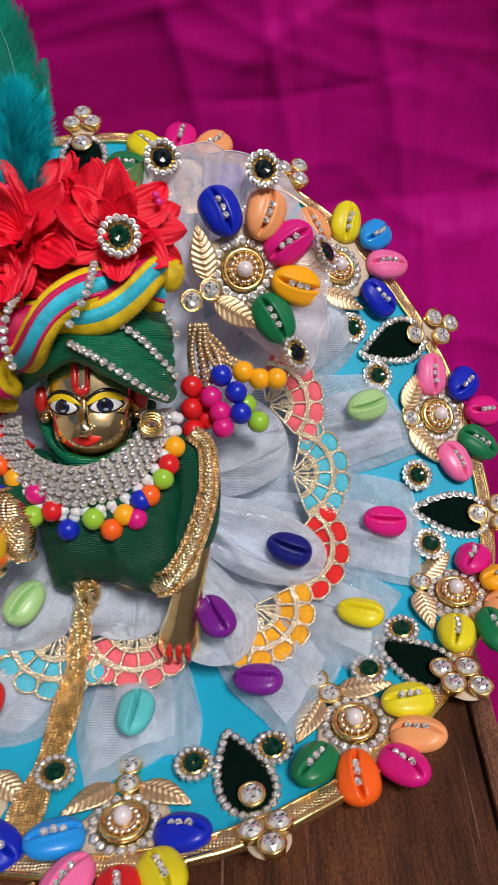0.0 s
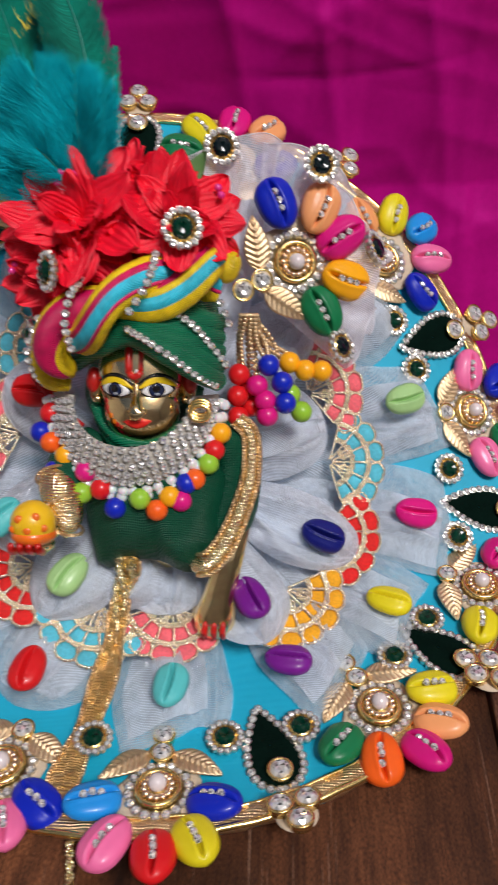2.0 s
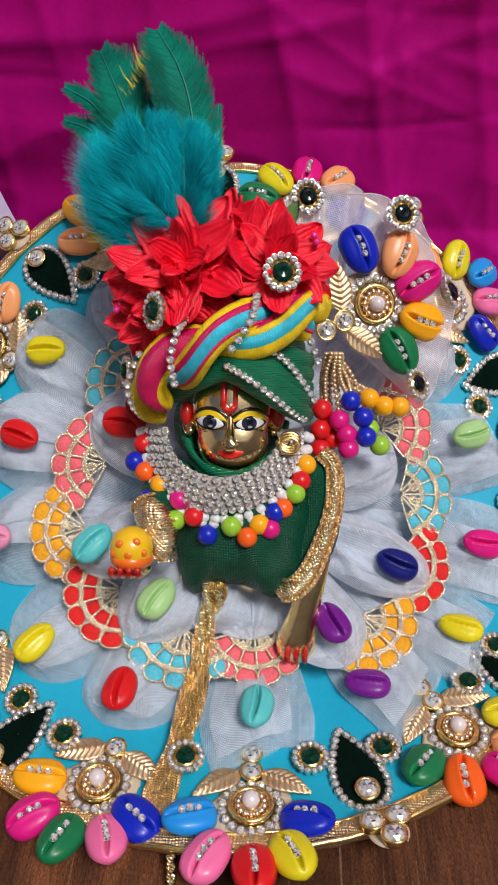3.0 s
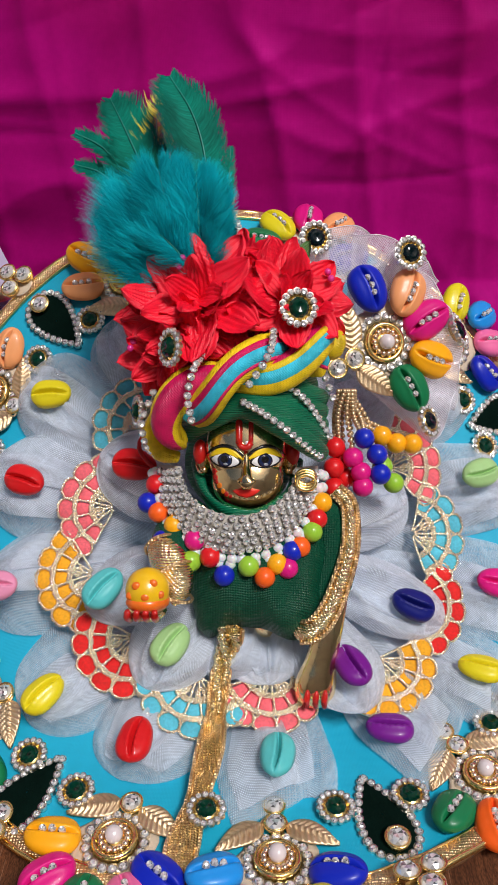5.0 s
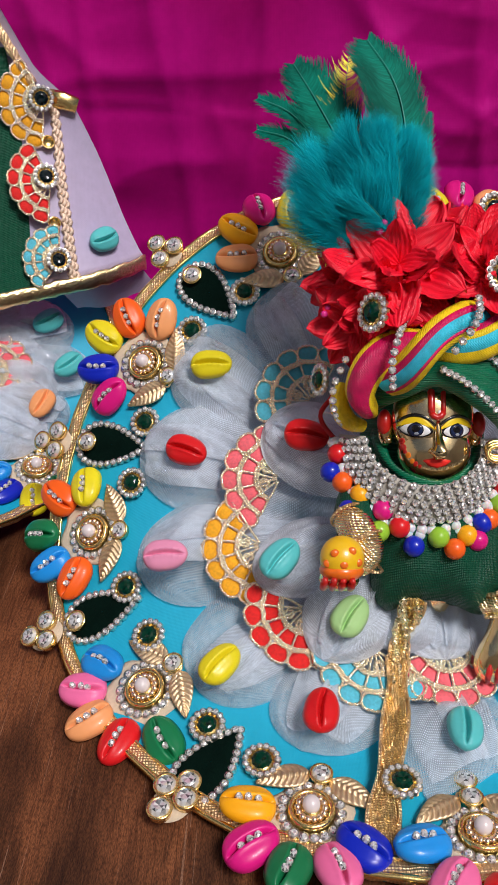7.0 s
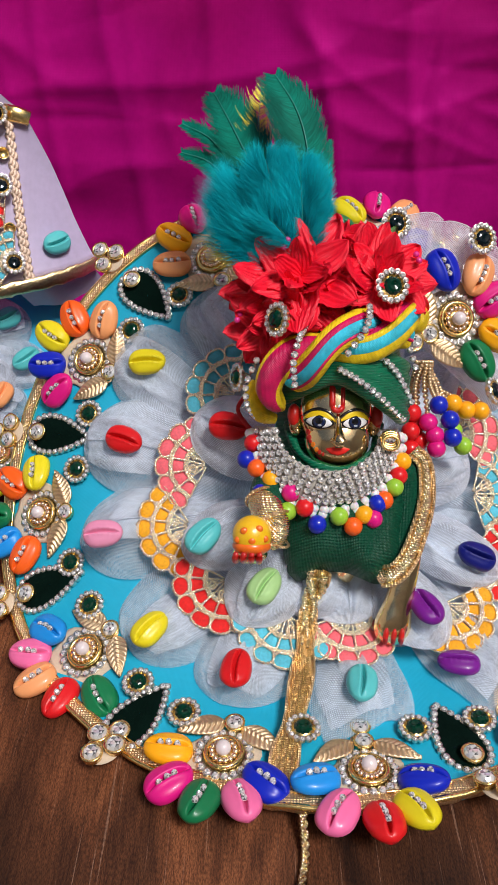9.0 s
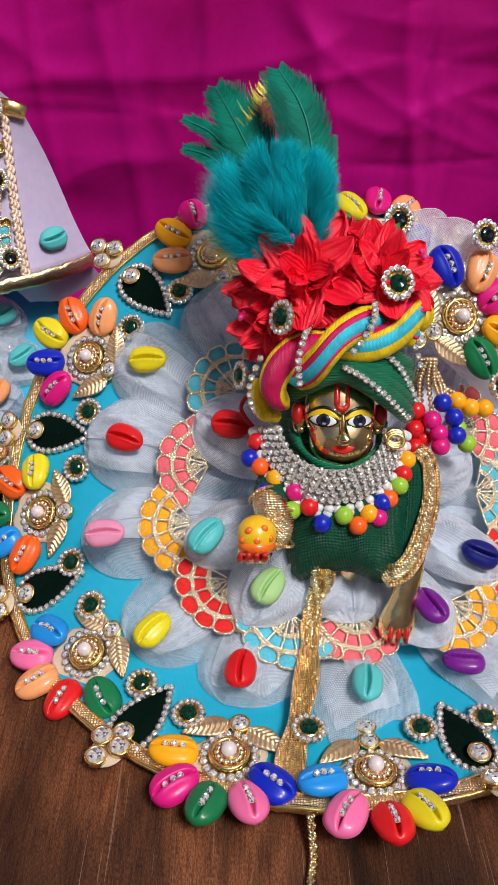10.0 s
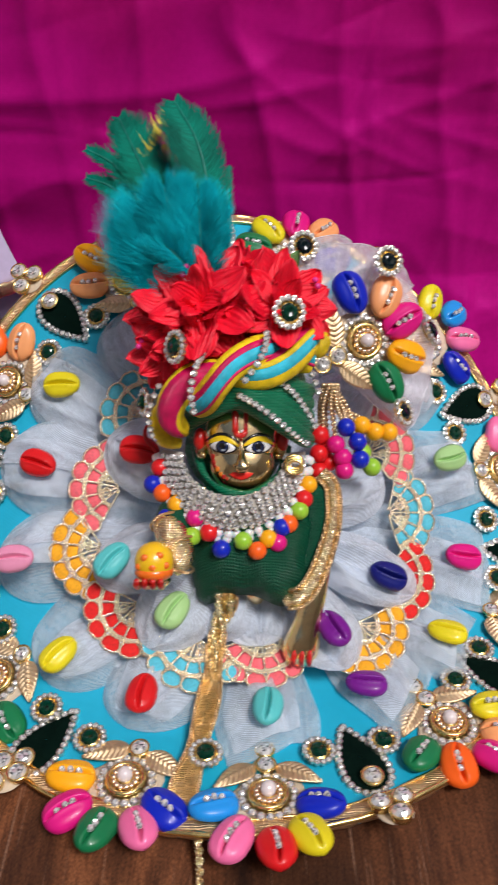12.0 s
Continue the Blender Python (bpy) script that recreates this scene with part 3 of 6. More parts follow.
def leaf_mesh():
    bm = bmesh.new()
    rows, n = [], 64
    for i in range(n + 1):
        s = i / n
        w = 0.005 * math.sin(math.pi * s ** 0.75) ** 0.8 * (1 - 0.25 * s) + 0.0002
        lift = 0.0010 * math.sin(math.pi * s) + 0.001
        row = []
        for j in range(13):
            q = -1 + j / 6
            vein = 0.0009 * math.sin((s * 9 - abs(q) * 1.6) * 2 * math.pi) * (1 - q * q) * (abs(q) > 0.1)
            row.append((-0.009 + 0.019 * s, w * q, lift + 0.0007 * (1 - abs(q)) + 0.7 * vein + (0.0006 if j == 6 else 0)))
        rows.append(row)
    top = grid(bm, rows)
    geo = bmesh.ops.extrude_face_region(bm, geom=bm.faces[:])
    for v in geo["geom"]:
        if isinstance(v, bmesh.types.BMVert):
            v.co.z -= 0.0006
    ringm = [(-0.0102 + 0.0013 * math.cos(a), 0.0013 * math.sin(a), 0.0014) for a in [2 * math.pi * k / 12 for k in range(13)]]
    tube(ringm, 0.0005, 6, bm)
    bmesh.ops.recalc_face_normals(bm, faces=bm.faces)
    return mesh_of("leaf", bm, LEAF)


def ring_of(n, r, z):
    return [(r * math.cos(2 * math.pi * k / n), r * math.sin(2 * math.pi * k / n), z) for k in range(n)]


def balls_ring(n, r, z, size):
    bm = bmesh.new()
    for p in ring_of(n, r, z):
        ball(size, 8, bm=bm, at=p)
    return bm


LEAF_ME = leaf_mesh()
RIM_ME = mesh_of("rhinestone_rim", stones_along(ring_of(18, 0.0099, 0.0016), 0.00175), (STONE, SILVER), False)
RIMBASE_ME = mesh_of("rim_base", lathe([(0.0078, 0.0002), (0.0079, 0.0012), (0.0108, 0.0012), (0.0111, 0.0002)], 32), SILVER)
RING_ME = mesh_of("gold_ring", lathe([(0.0056, 0.0012), (0.0060, 0.0034), (0.0068, 0.0038), (0.0076, 0.0034), (0.0079, 0.0012), (0.0056, 0.0012)], 32), GOLD)
CROWN_ME = mesh_of("beaded_crown", balls_ring(14, 0.0045, 0.0033, 0.0013), shader("rose gold", (1.0, 0.76, 0.54), 0.25, 1.0, 0.1, 900))
CROWNBASE_ME = mesh_of("crown_base", lathe([(0.0, 0.003), (0.0046, 0.0032), (0.0052, 0.0012)], 20), GOLD)
PEARL_ME = mesh_of("pearl", ball(0.0030, 18, at=(0, 0, 0.0052)), PEARL)
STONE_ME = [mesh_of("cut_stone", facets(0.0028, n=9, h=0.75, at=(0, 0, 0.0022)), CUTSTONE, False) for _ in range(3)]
CUP_ME = mesh_of("gold_cup", lathe([(0.0, 0.0), (0.0029, 0.0), (0.0034, 0.0022), (0.0034, 0.0028), (0.0027, 0.0027), (0.0025, 0.0015)], 20), GOLD)
GEM_ME = mesh_of("green_gem", facets(0.0036, n=10, h=0.6, at=(0, 0, 0.0031), apart=False), EMERALD, False)
JET_ME = mesh_of("dark_gem", facets(0.0036, n=10, h=0.42, at=(0, 0, 0.0031), apart=False), JET, False)
GEMCUP_ME = mesh_of("gold_cup", lathe([(0.0, 0.0), (0.0036, 0.0), (0.0050, 0.0018), (0.0055, 0.0025), (0.0036, 0.0028), (0.0034, 0.0034), (0.0030, 0.0034), (0.0029, 0.0018)], 24), GOLD)
GEMRIM_ME = mesh_of("rhinestone_rim", stones_along(ring_of(15, 0.0056, 0.0029), 0.00122), (STONE, SILVER), False)


def felt_mesh():
    bm = bmesh.new()
    n = 40
    def r(a):
        out = 0.5 + 0.5 * math.cos(a)
        return 0.0118 + 0.0045 * out ** 0.7 + 0.001 * math.sin(7 * a)
    rows = [[(f * r(2 * math.pi * k / n) * math.cos(2 * math.pi * k / n), f * r(2 * math.pi * k / n) * math.sin(2 * math.pi * k / n), z) for k in range(n)] for f, z in ((0.02, 0.0009), (0.9, 0.0009), (1.0, 0.0006), (1.0, 0.0001))]
    grid(bm, rows, closed_v=True)
    return mesh_of("felt_backing", bm, FELT)


FELT_ME = felt_mesh()
FAN = ((78, 20.5), (36, 22.4), (0, 23.6), (-38, 23.6), (-78, 21.4))


def shell_flower(m, colours, inner_stones, label, group="shell flowers round the skirt", fan=FAN):
    """A gold and pearl medallion with five stoned cowries fanned outward and two gold leaves inward."""
    t = thing("shell_flower", m, label, "applique", group)
    part("felt_backing", FELT_ME, parent=t)
    part("rim_base", RIMBASE_ME, parent=t)
    part("rhinestone_rim", RIM_ME, parent=t)
    part("gold_ring", RING_ME, parent=t)
    part("crown_base", CROWNBASE_ME, parent=t)
    part("beaded_crown", CROWN_ME, parent=t)
    part("pearl", PEARL_ME, parent=t, label="white pearl")
    for (a, d), c in zip(fan, colours):
        if not c:
            continue
        d /= 1000
        sm = pose(0, 0, 0, 0, 0, a) @ pose(d, 0, 0.0012, random.uniform(-6, 6), 10 + random.uniform(-3, 3), random.uniform(-7, 7) + (180 if random.random() < 0.5 else 0))
        shell = part("shell", SHELLS[c], parent=t, m=sm, label=c + " painted cowrie shell")
        for k in (-1, 0, 1):
            part("rhinestone", SMALL_STONE[k + 1], parent=shell, m=pose(0.0030 * k + random.uniform(-0.0003, 0.0003), random.uniform(-0.0004, 0.0004), 0.0058 - 0.0002 * abs(k), random.uniform(-14, 14), random.uniform(-14, 14), 0) @ Matrix.Diagonal((0.98, 0.98, 1.2, 1)))
    for side in (1, -1):
        part("leaf", LEAF_ME, parent=t, label="stamped gold leaf", m=pose(-0.0098, side * 0.0118, 0.0012, 0, 0, side * (64 + random.uniform(-8, 8))))
    for k in range(inner_stones):
        part("gold_cup", CUP_ME, parent=t, m=pose(-0.0139 - 0.0076 * k, 0, 0.001) @ Matrix.Diagonal((1.2, 1.2, 1.1, 1)))
        part("cut_stone", STONE_ME[k], parent=t, m=pose(-0.0139 - 0.0076 * k, 0, 0.001) @ Matrix.Diagonal((1.2, 1.2, 1.1, 1)))
    return t


def skirt_flower(r, a, colours, stones, turn, fan):
    """A shell flower on the skirt; fan gives each shell's angle and distance in millimetres."""
    cols = colours.split()
    shell_flower(on(*polar(r, a), a + turn, 0.0004), cols, stones, "gold pearl medallion fanned with %s, %s and %s cowrie shells" % (cols[1], cols[2], cols[3]), fan=fan)


def gem_button(m, dark=False, group="gem buttons on the skirt"):
    t = thing("gem_button", m, "dark green glass gem ringed with clear rhinestones", "button", group)
    part("gold_cup", GEMCUP_ME, parent=t)
    part("rhinestone_rim", GEMRIM_ME, parent=t)
    part("gem", JET_ME if dark else GEM_ME, parent=t, label="faceted dark green gem")
    return t


def drop_outline(n):
    """A leaf-shaped outline, tip at -x."""
    out = []
    for k in range(n):
        a = 2 * math.pi * k / n
        x = math.cos(a)
        w = math.sin(a) * (0.5 + 0.5 * x) ** 0.55
        out.append((0.0165 * x, 0.0118 * w))
    return out


def drop_patch(deg, r_mid=0.1325):
    m = on(*polar(r_mid, deg), deg, 0.0004)
    t = thing("teardrop_patch", m, "dark green velvet teardrop edged with rhinestones", "applique", "teardrops round the skirt")
    bm = bmesh.new()
    o = drop_outline(48)
    grid(bm, [[(x * f, y * f, z) for x, y in o] for f, z in ((0.02, 0.0019), (0.8, 0.0018), (0.97, 0.0013), (1.0, 0.0))], closed_v=True)
    part("velvet", bm, VELVET, t)
    dense = drop_outline(400)
    pts, left = [], 0.0
    for (x0, y0), (x1, y1) in zip(dense, dense[1:] + dense[:1]):
        left -= math.hypot(x1 - x0, y1 - y0)
        if left <= 0:
            pts.append((x0 * 1.03, y0 * 1.03, 0.0014))
            left += 0.0030
    part("rhinestone_rim", stones_along(pts, 0.00152), (STONE, SILVER), t, smooth=False)
    big = pose(0.0112, 0, 0.0014) @ Matrix.Diagonal((1.3, 1.3, 1.15, 1))
    part("gold_cup", CUP_ME, parent=t, m=big)
    part("cut_stone", STONE_ME[0], parent=t, m=big)
    c = thing("stone_cluster", on(*polar(rim_radius(deg) + 0.002, deg), deg, 0.0026), "three clear round stones in gold cups on the skirt edge", "applique", "stone clusters on the skirt edge")
    bm = bmesh.new()
    grid(bm, [[(0.002 + f * 0.0078 * math.cos(k), f * 0.0068 * math.sin(k), z) for k in [math.pi * 2 * q / 24 for q in range(24)]] for f, z in ((0.02, 0.0008), (0.96, 0.0008), (1, 0.0))], closed_v=True)
    part("felt_backing", bm, FELT, c)
    for k, (x, y) in enumerate(((0.0, 0.0044), (0.0, -0.0044), (0.0078, 0.0))):
        part("gold_cup", CUP_ME, parent=c, m=pose(x, y, 0.001) @ Matrix.Diagonal((1.28, 1.28, 1.15, 1)))
        part("cut_stone", STONE_ME[k], parent=c, m=pose(x, y, 0.001) @ Matrix.Diagonal((1.28, 1.28, 1.15, 1)))


skirt_flower(0.1316, 44.5, "peach yellow sky pink blue", 1, 3, ((80, 20.3), (34, 22.9), (-1, 25.1), (-35, 24.4), (-79, 21.5)))
skirt_flower(0.1375, 14.6, "pink blue magenta green pink", 1, -1, ((88, 18.5), (39, 19.7), (-1, 22.3), (-41, 22.2), (-82, 21.8)))
skirt_flower(0.1387, -19.5, "magenta amber peach green yellow", 1, -2, ((78, 18.1), (33, 18.9), (-8, 21), (-42, 22.4), (-81, 21.8)))
skirt_flower(0.1297, -48.9, "yellow peach magenta orange green", 2, -3, ((78, 19.7), (39, 21.9), (5, 23.5), (-35, 21.3), (-73, 22.2)))
skirt_flower(0.1258, -85, "blue yellow red pink sky", 2, -2, ((70, 20.4), (34, 24.7), (3, 25.8), (-34, 24.4), (-75, 21.4)))
skirt_flower(0.1261, -109.8, "blue pink green magenta amber", 1, 1, ((64, 20.7), (35, 23.2), (-4, 23.6), (-39, 23.2), (-76, 21.2)))
skirt_flower(0.1264, -144.8, "green red peach pink sky", 1, 6, ((75, 22.9), (31, 22.3), (-8, 23.6), (-40, 24.8), (-70, 20.6)))
skirt_flower(0.1314, -177.9, "orange sky green orange yellow", 1, -8, ((73, 20.9), (36, 23.4), (0, 24.2), (-42, 24.6), (-77, 20)))
skirt_flower(0.1292, 149.5, "magenta blue yellow orange peach", 1, -5, ((75, 20.8), (36, 22.5), (-2, 25), (-36, 23.9), (-79, 21.4)))
skirt_flower(0.1213, 115.4, "peach amber magenta yellow sky", 1, -3, ((77, 19.9), (35, 23), (1, 23.5), (-37, 23), (-79, 21)))
skirt_flower(0.1245, 77.6, "green yellow magenta peach blue", 1, 7, ((78, 19.6), (39, 19.6), (-3, 22), (-36, 25.7), (-78, 22)))
for deg, mid in ((28.7, 0.1321), (-3.5, 0.1343), (-34.4, 0.1326), (-67.1, 0.1205), (-127, 0.1275), (-162.3, 0.1301), (165.6, 0.1291), (131.7, 0.1252), (94.5, 0.13), (60.5, 0.128)):
    drop_patch(deg, mid)
for deg, r in ((34.2, 0.1184), (24.1, 0.1179), (3.6, 0.1216), (-10.3, 0.1255), (-30.5, 0.124), (-40.5, 0.1217), (-61.4, 0.1197), (-74, 0.1133), (-96.5, 0.1131), (-120.1, 0.1178), (-131.7, 0.1183),
               (-153.6, 0.1155), (-165.1, 0.1182), (173.1, 0.1155), (160.3, 0.1168), (139.7, 0.1185), (126.3, 0.1138)):
    gem_button(on(*polar(r, deg), deg, 0.0055 if deg == -96.5 else 0.0006))


# ---- tulle petals with their shells ----
def petal_mesh(place, length, width, puff, square, seed, low):
    """A folded organza petal along +x from its gathered base, a creased bag laid on the skirt by place(x, y, z); gives the mesh and its height."""
    rnd = random.Random(seed)
    ph = [rnd.uniform(0, 6.28) for _ in range(6)]
    ridges = [(rnd.uniform(-0.85, 0.85), rnd.uniform(0.0016, 0.0044), rnd.uniform(0.06, 0.18), rnd.uniform(-0.5, 0.5)) for _ in range(6)]
    skew = rnd.uniform(-0.2, 0.2)
    flank = (rnd.uniform(0.86, 1.12), rnd.uniform(0.86, 1.12))
    def aside(s, q):
        return (q + skew * s * (1 - q * q)) * flank[q > 0] * (1 + 0.16 * noise.noise((s * 2.6, ph[0], 3.0 if q > 0 else 8.0)))
    nu, nv = 26, 30
    def foot(s):
        f = max(0.0, min(1.0, (s - low) / 0.35))
        return 0.14 + 0.86 * f * f * (3 - 2 * f)
    def height(s, q):
        arch = max(0.0, 1 - abs(q) ** 2.6) ** 0.55
        end = math.sqrt(max(0.0, 1 - s ** 7))
        z = puff * arch * (0.5 + 0.5 * math.sin(s * 2.3 + 0.5)) * foot(s) * end
        z += sum(a * math.exp(-((q - q0 * (0.3 + 0.7 * s) - lean * (s - 0.4)) / b) ** 2) for q0, a, b, lean in ridges) * (1.2 - s) * arch * foot(s)
        z += 0.0052 * noise.noise((q * 1.7 + ph[4], s * 2.3, ph[5])) * arch * end + 0.0014 * noise.noise((q * 4.2, s * 4 + ph[4], ph[3])) * arch * end
        crease = (1 - abs(noise.noise((q * 1.1 + 0.8 * s + ph[1], s * 1.5 - 0.5 * q, ph[2])))) ** 7
        z += 0.0040 * (crease - 0.3) * arch * end * foot(s)
        return max(0.0004, z)
    def layer(top):
        wide, far = (1.0, 1.0) if top else (1.01, 1.005)
        rows = []
        for i in range(nu + 1):
            s = math.sin(i / nu * math.pi / 2) if not square else i / nu
            e = s ** (6 if square else 5.2)
            w = wide * width * (0.3 + 0.7 * math.sin(min(1, s * 1.25) * math.pi / 2)) * math.sqrt(max(0.0, 1 - e * (0.2 if square else 1.0)))
            row = []
            for j in range(nv + 1):
                q = -1 + 2 * j / nv
                z = height(s, q)
                if not top:
                    z = 0.1 * z + 0.0006 * math.sin(q * 8 + ph[3]) * s
                x = length * s * far + (0.0016 if square else 0.0035) * math.sin(q * 2.6 + ph[2]) * s * (1 if square else 1 - s ** 6) + (0.0005 * math.sin(q * 7 + ph[0]) * s ** 3 - 0.2 * width * q * s * s if square else 0)
                row.append(place(x, w * aside(s, q), z + 0.0008))
            rows.append(row)
        return rows
    def flap(q0, q1, lean, lift):
        """A folded-over layer between two slanting lines of the petal."""
        rows = []
        for i in range(nu + 1):
            s = 0.93 * (math.sin(i / nu * math.pi / 2) if not square else i / nu)
            e = s ** (6 if square else 5.2)
            w = width * (0.3 + 0.7 * math.sin(min(1, s * 1.25) * math.pi / 2)) * math.sqrt(max(0.0, 1 - e * (0.2 if square else 1.0)))
            row = []
            for j in range(13):
                q = max(-0.88, min(0.88, q0 + (q1 - q0) * j / 12 + lean * (s - 0.5)))
                roll = 0.0011 * math.exp(-(j / 1.3) ** 2) if lean else 0
                row.append(place(length * s + (0.0016 if square else 0.0035) * math.sin(q * 2.6 + ph[2]) * s * (1 if square else 1 - s ** 6) - (0.2 * width * q * s * s if square else 0), w * aside(s, q), height(s, q) + 0.0008 + lift + roll))
            rows.append(row)
        return rows
    bm = bmesh.new()
    for top in (True, False):
        grid(bm, layer(top), uv=lambda a, b: (a / nu * length + 0.3 * b / nv * width, b / nv * width * 2))
    folds = []
    side = rnd.choice((-1, 1))
    for k in range(2):
        q0, q1 = (rnd.uniform(-0.62, -0.4), rnd.uniform(0.74, 0.86)) if k == 0 else (rnd.uniform(-0.1, 0.1), rnd.uniform(0.45, 0.6))
        fold = bmesh.new()
        grid(fold, flap(q0 * side, q1 * side, rnd.uniform(-0.45, 0.45), 0.0005 + 0.0005 * k), uv=lambda a, b: (a / nu * length * 0.8 - 0.9 * b / 12 * width, b / 12 * width + 0.5 * a / nu * length))
        folds.append(fold)
    return bm, folds, height


def tulle_petal(r, deg, turn, length, width, puff, colour, square=False, h=0.001, shell=None, seed=1, centre=CENTRE, label="", group="organza petals on the skirt", mat=NET):
    """A petal from the polar place (r, deg); shell gives its cowrie's radius, angle and turn."""
    u0, v0 = polar(r, deg)
    m = on(u0, v0, turn, h, centre)
    inv = m.inverted()
    cs, sn = math.cos(radians(turn)), math.sin(radians(turn))
    t = thing("tulle_petal", m, label or ("puffed white organza petal with a %s cowrie shell" % colour if colour else "puffed sheer white organza petal"), "petal", group)
    bm, folds, height = petal_mesh(lambda x, y, z: inv @ surface(u0 + x * cs - y * sn, v0 + x * sn + y * cs, h + z, centre), length, width, puff, square, seed, 0.36 if r > 0.03 else 0.0)
    part("organza", bm, mat, t)
    for fold in folds:
        part("fold", fold, NETFOLD, t)
    if colour:
        sr, sa, st = shell
        u, v = polar(sr, sa)
        x, y = (u - u0) * cs + (v - v0) * sn, -(u - u0) * sn + (v - v0) * cs
        z = max(height(min(0.95, x / length + dx), max(-0.9, min(0.9, y / width + dy))) for dx, dy in ((0, 0), (0.07, 0), (-0.07, 0), (0, 0.2), (0, -0.2), (0.09, 0.25), (-0.09, 0.25), (0.09, -0.25), (-0.09, -0.25)))
        part("shell", RIDGED[colour], parent=t, label=colour + " painted cowrie shell", m=inv @ on(u, v, turn + st, h + z + 0.0017, centre) @ Matrix.Diagonal((0.93, 0.88, 0.9, 1)))


OUTER = (  # angle and radius of the shell, the petal's tip, colour, square end, shell's turn to the petal, petal's own angle
    (165.9, 0.0915, 0.1144, "red", False, -8, 167), (144.1, 0.098, 0.118, "yellow", False, 34, 144), (-165.7, 0.0966, 0.1127, "rose", False, -10, -169), (-136.9, 0.1011, 0.111, "yellow", False, 6, -138),
    (-113.3, 0.0985, 0.1065, "red", False, 15, -115), (-83.3, 0.0963, 0.109, "aqua", True, 164, -82), (-58.1, 0.1002, 0.116, "purple", True, 42, -50), (-34.4, 0.1106, 0.120, "yellow", True, 12, -32),
    (-8.9, 0.1031, 0.121, "magenta", True, 5, -9), (18.5, 0.102, 0.121, "mint", True, 5, 16), (40, 0.1, 0.118, "", True, 0, 40), (66, 0.1, 0.115, "", False, 0, 66), (95, 0.1, 0.115, "", False, 0, 95), (121, 0.095, 0.108, "", False, 0, 121))
INNER = ((-152.1, 0.0604, 0.070, "aqua", 21), (150.5, 0.0492, 0.066, "red", 22), (-119.3, 0.0601, 0.077, "mint", -4), (-61.1, 0.0766, 0.092, "purple", -2), (-25.4, 0.0694, 0.085, "navy", 5),
         (18, 0.06, 0.068, "", 0), (48, 0.06, 0.085, "", 0), (72, 0.06, 0.085, "", 0), (-84, 0.05, 0.066, "", 0), (-100, 0.05, 0.064, "", 0))


def build_petals():
    for k, (a, r, tip_r, c, sq, st, pa) in enumerate(OUTER):
        L = tip_r - 0.048
        tulle_petal(0.046, pa, pa, L + 0.002, 0.0215 if sq else 0.0245, 0.0066 if sq else 0.0098, c, sq, 0.0006, (r, a, st), k)
    for k, (a, r, tip_r, c, st) in enumerate(INNER):
        L = tip_r - 0.016
        tulle_petal(0.016, a, a, L, 0.0185, 0.0065, c, False, 0.0132, (r, a, st), 40 + k, mat=NETDENSE)
    bm = bmesh.new()
    n = 160
    rows = []
    for i in range(8):
        f = i / 7
        row = []
        for k in range(n):
            a = 360 * k / n
            r = 0.016 + (0.060 + 0.004 * math.sin(radians(a * 11))) * f
            h = 0.0095 - 0.007 * f + 0.002 * math.sin(radians(a * 23)) * f
            row.append(surface(*polar(r, a), h))
        rows.append(row)
    grid(bm, rows, closed_v=True, uv=lambda a, b: (a * 0.008, b * 0.0018))
    tagged(part("tulle_ruffle", bm, NETDENSE), "gathered white organza ruffle round the waist", "ruffle")


build_petals()


# ---- embroidered lace fans ----
def disc_piece(pts, z0, z1):
    bm = bmesh.new()
    c = Vector((sum(p[0] for p in pts) / len(pts), sum(p[1] for p in pts) / len(pts), 0))
    rows = []
    for f, z in ((0.004, z1), (0.7, z1), (1.0, z0 + 0.3 * (z1 - z0)), (1.0, z0)):
        rows.append([(c.x + (x - c.x) * f, c.y + (y - c.y) * f, z) for x, y in pts])
    grid(bm, rows, closed_v=True)
    return bm


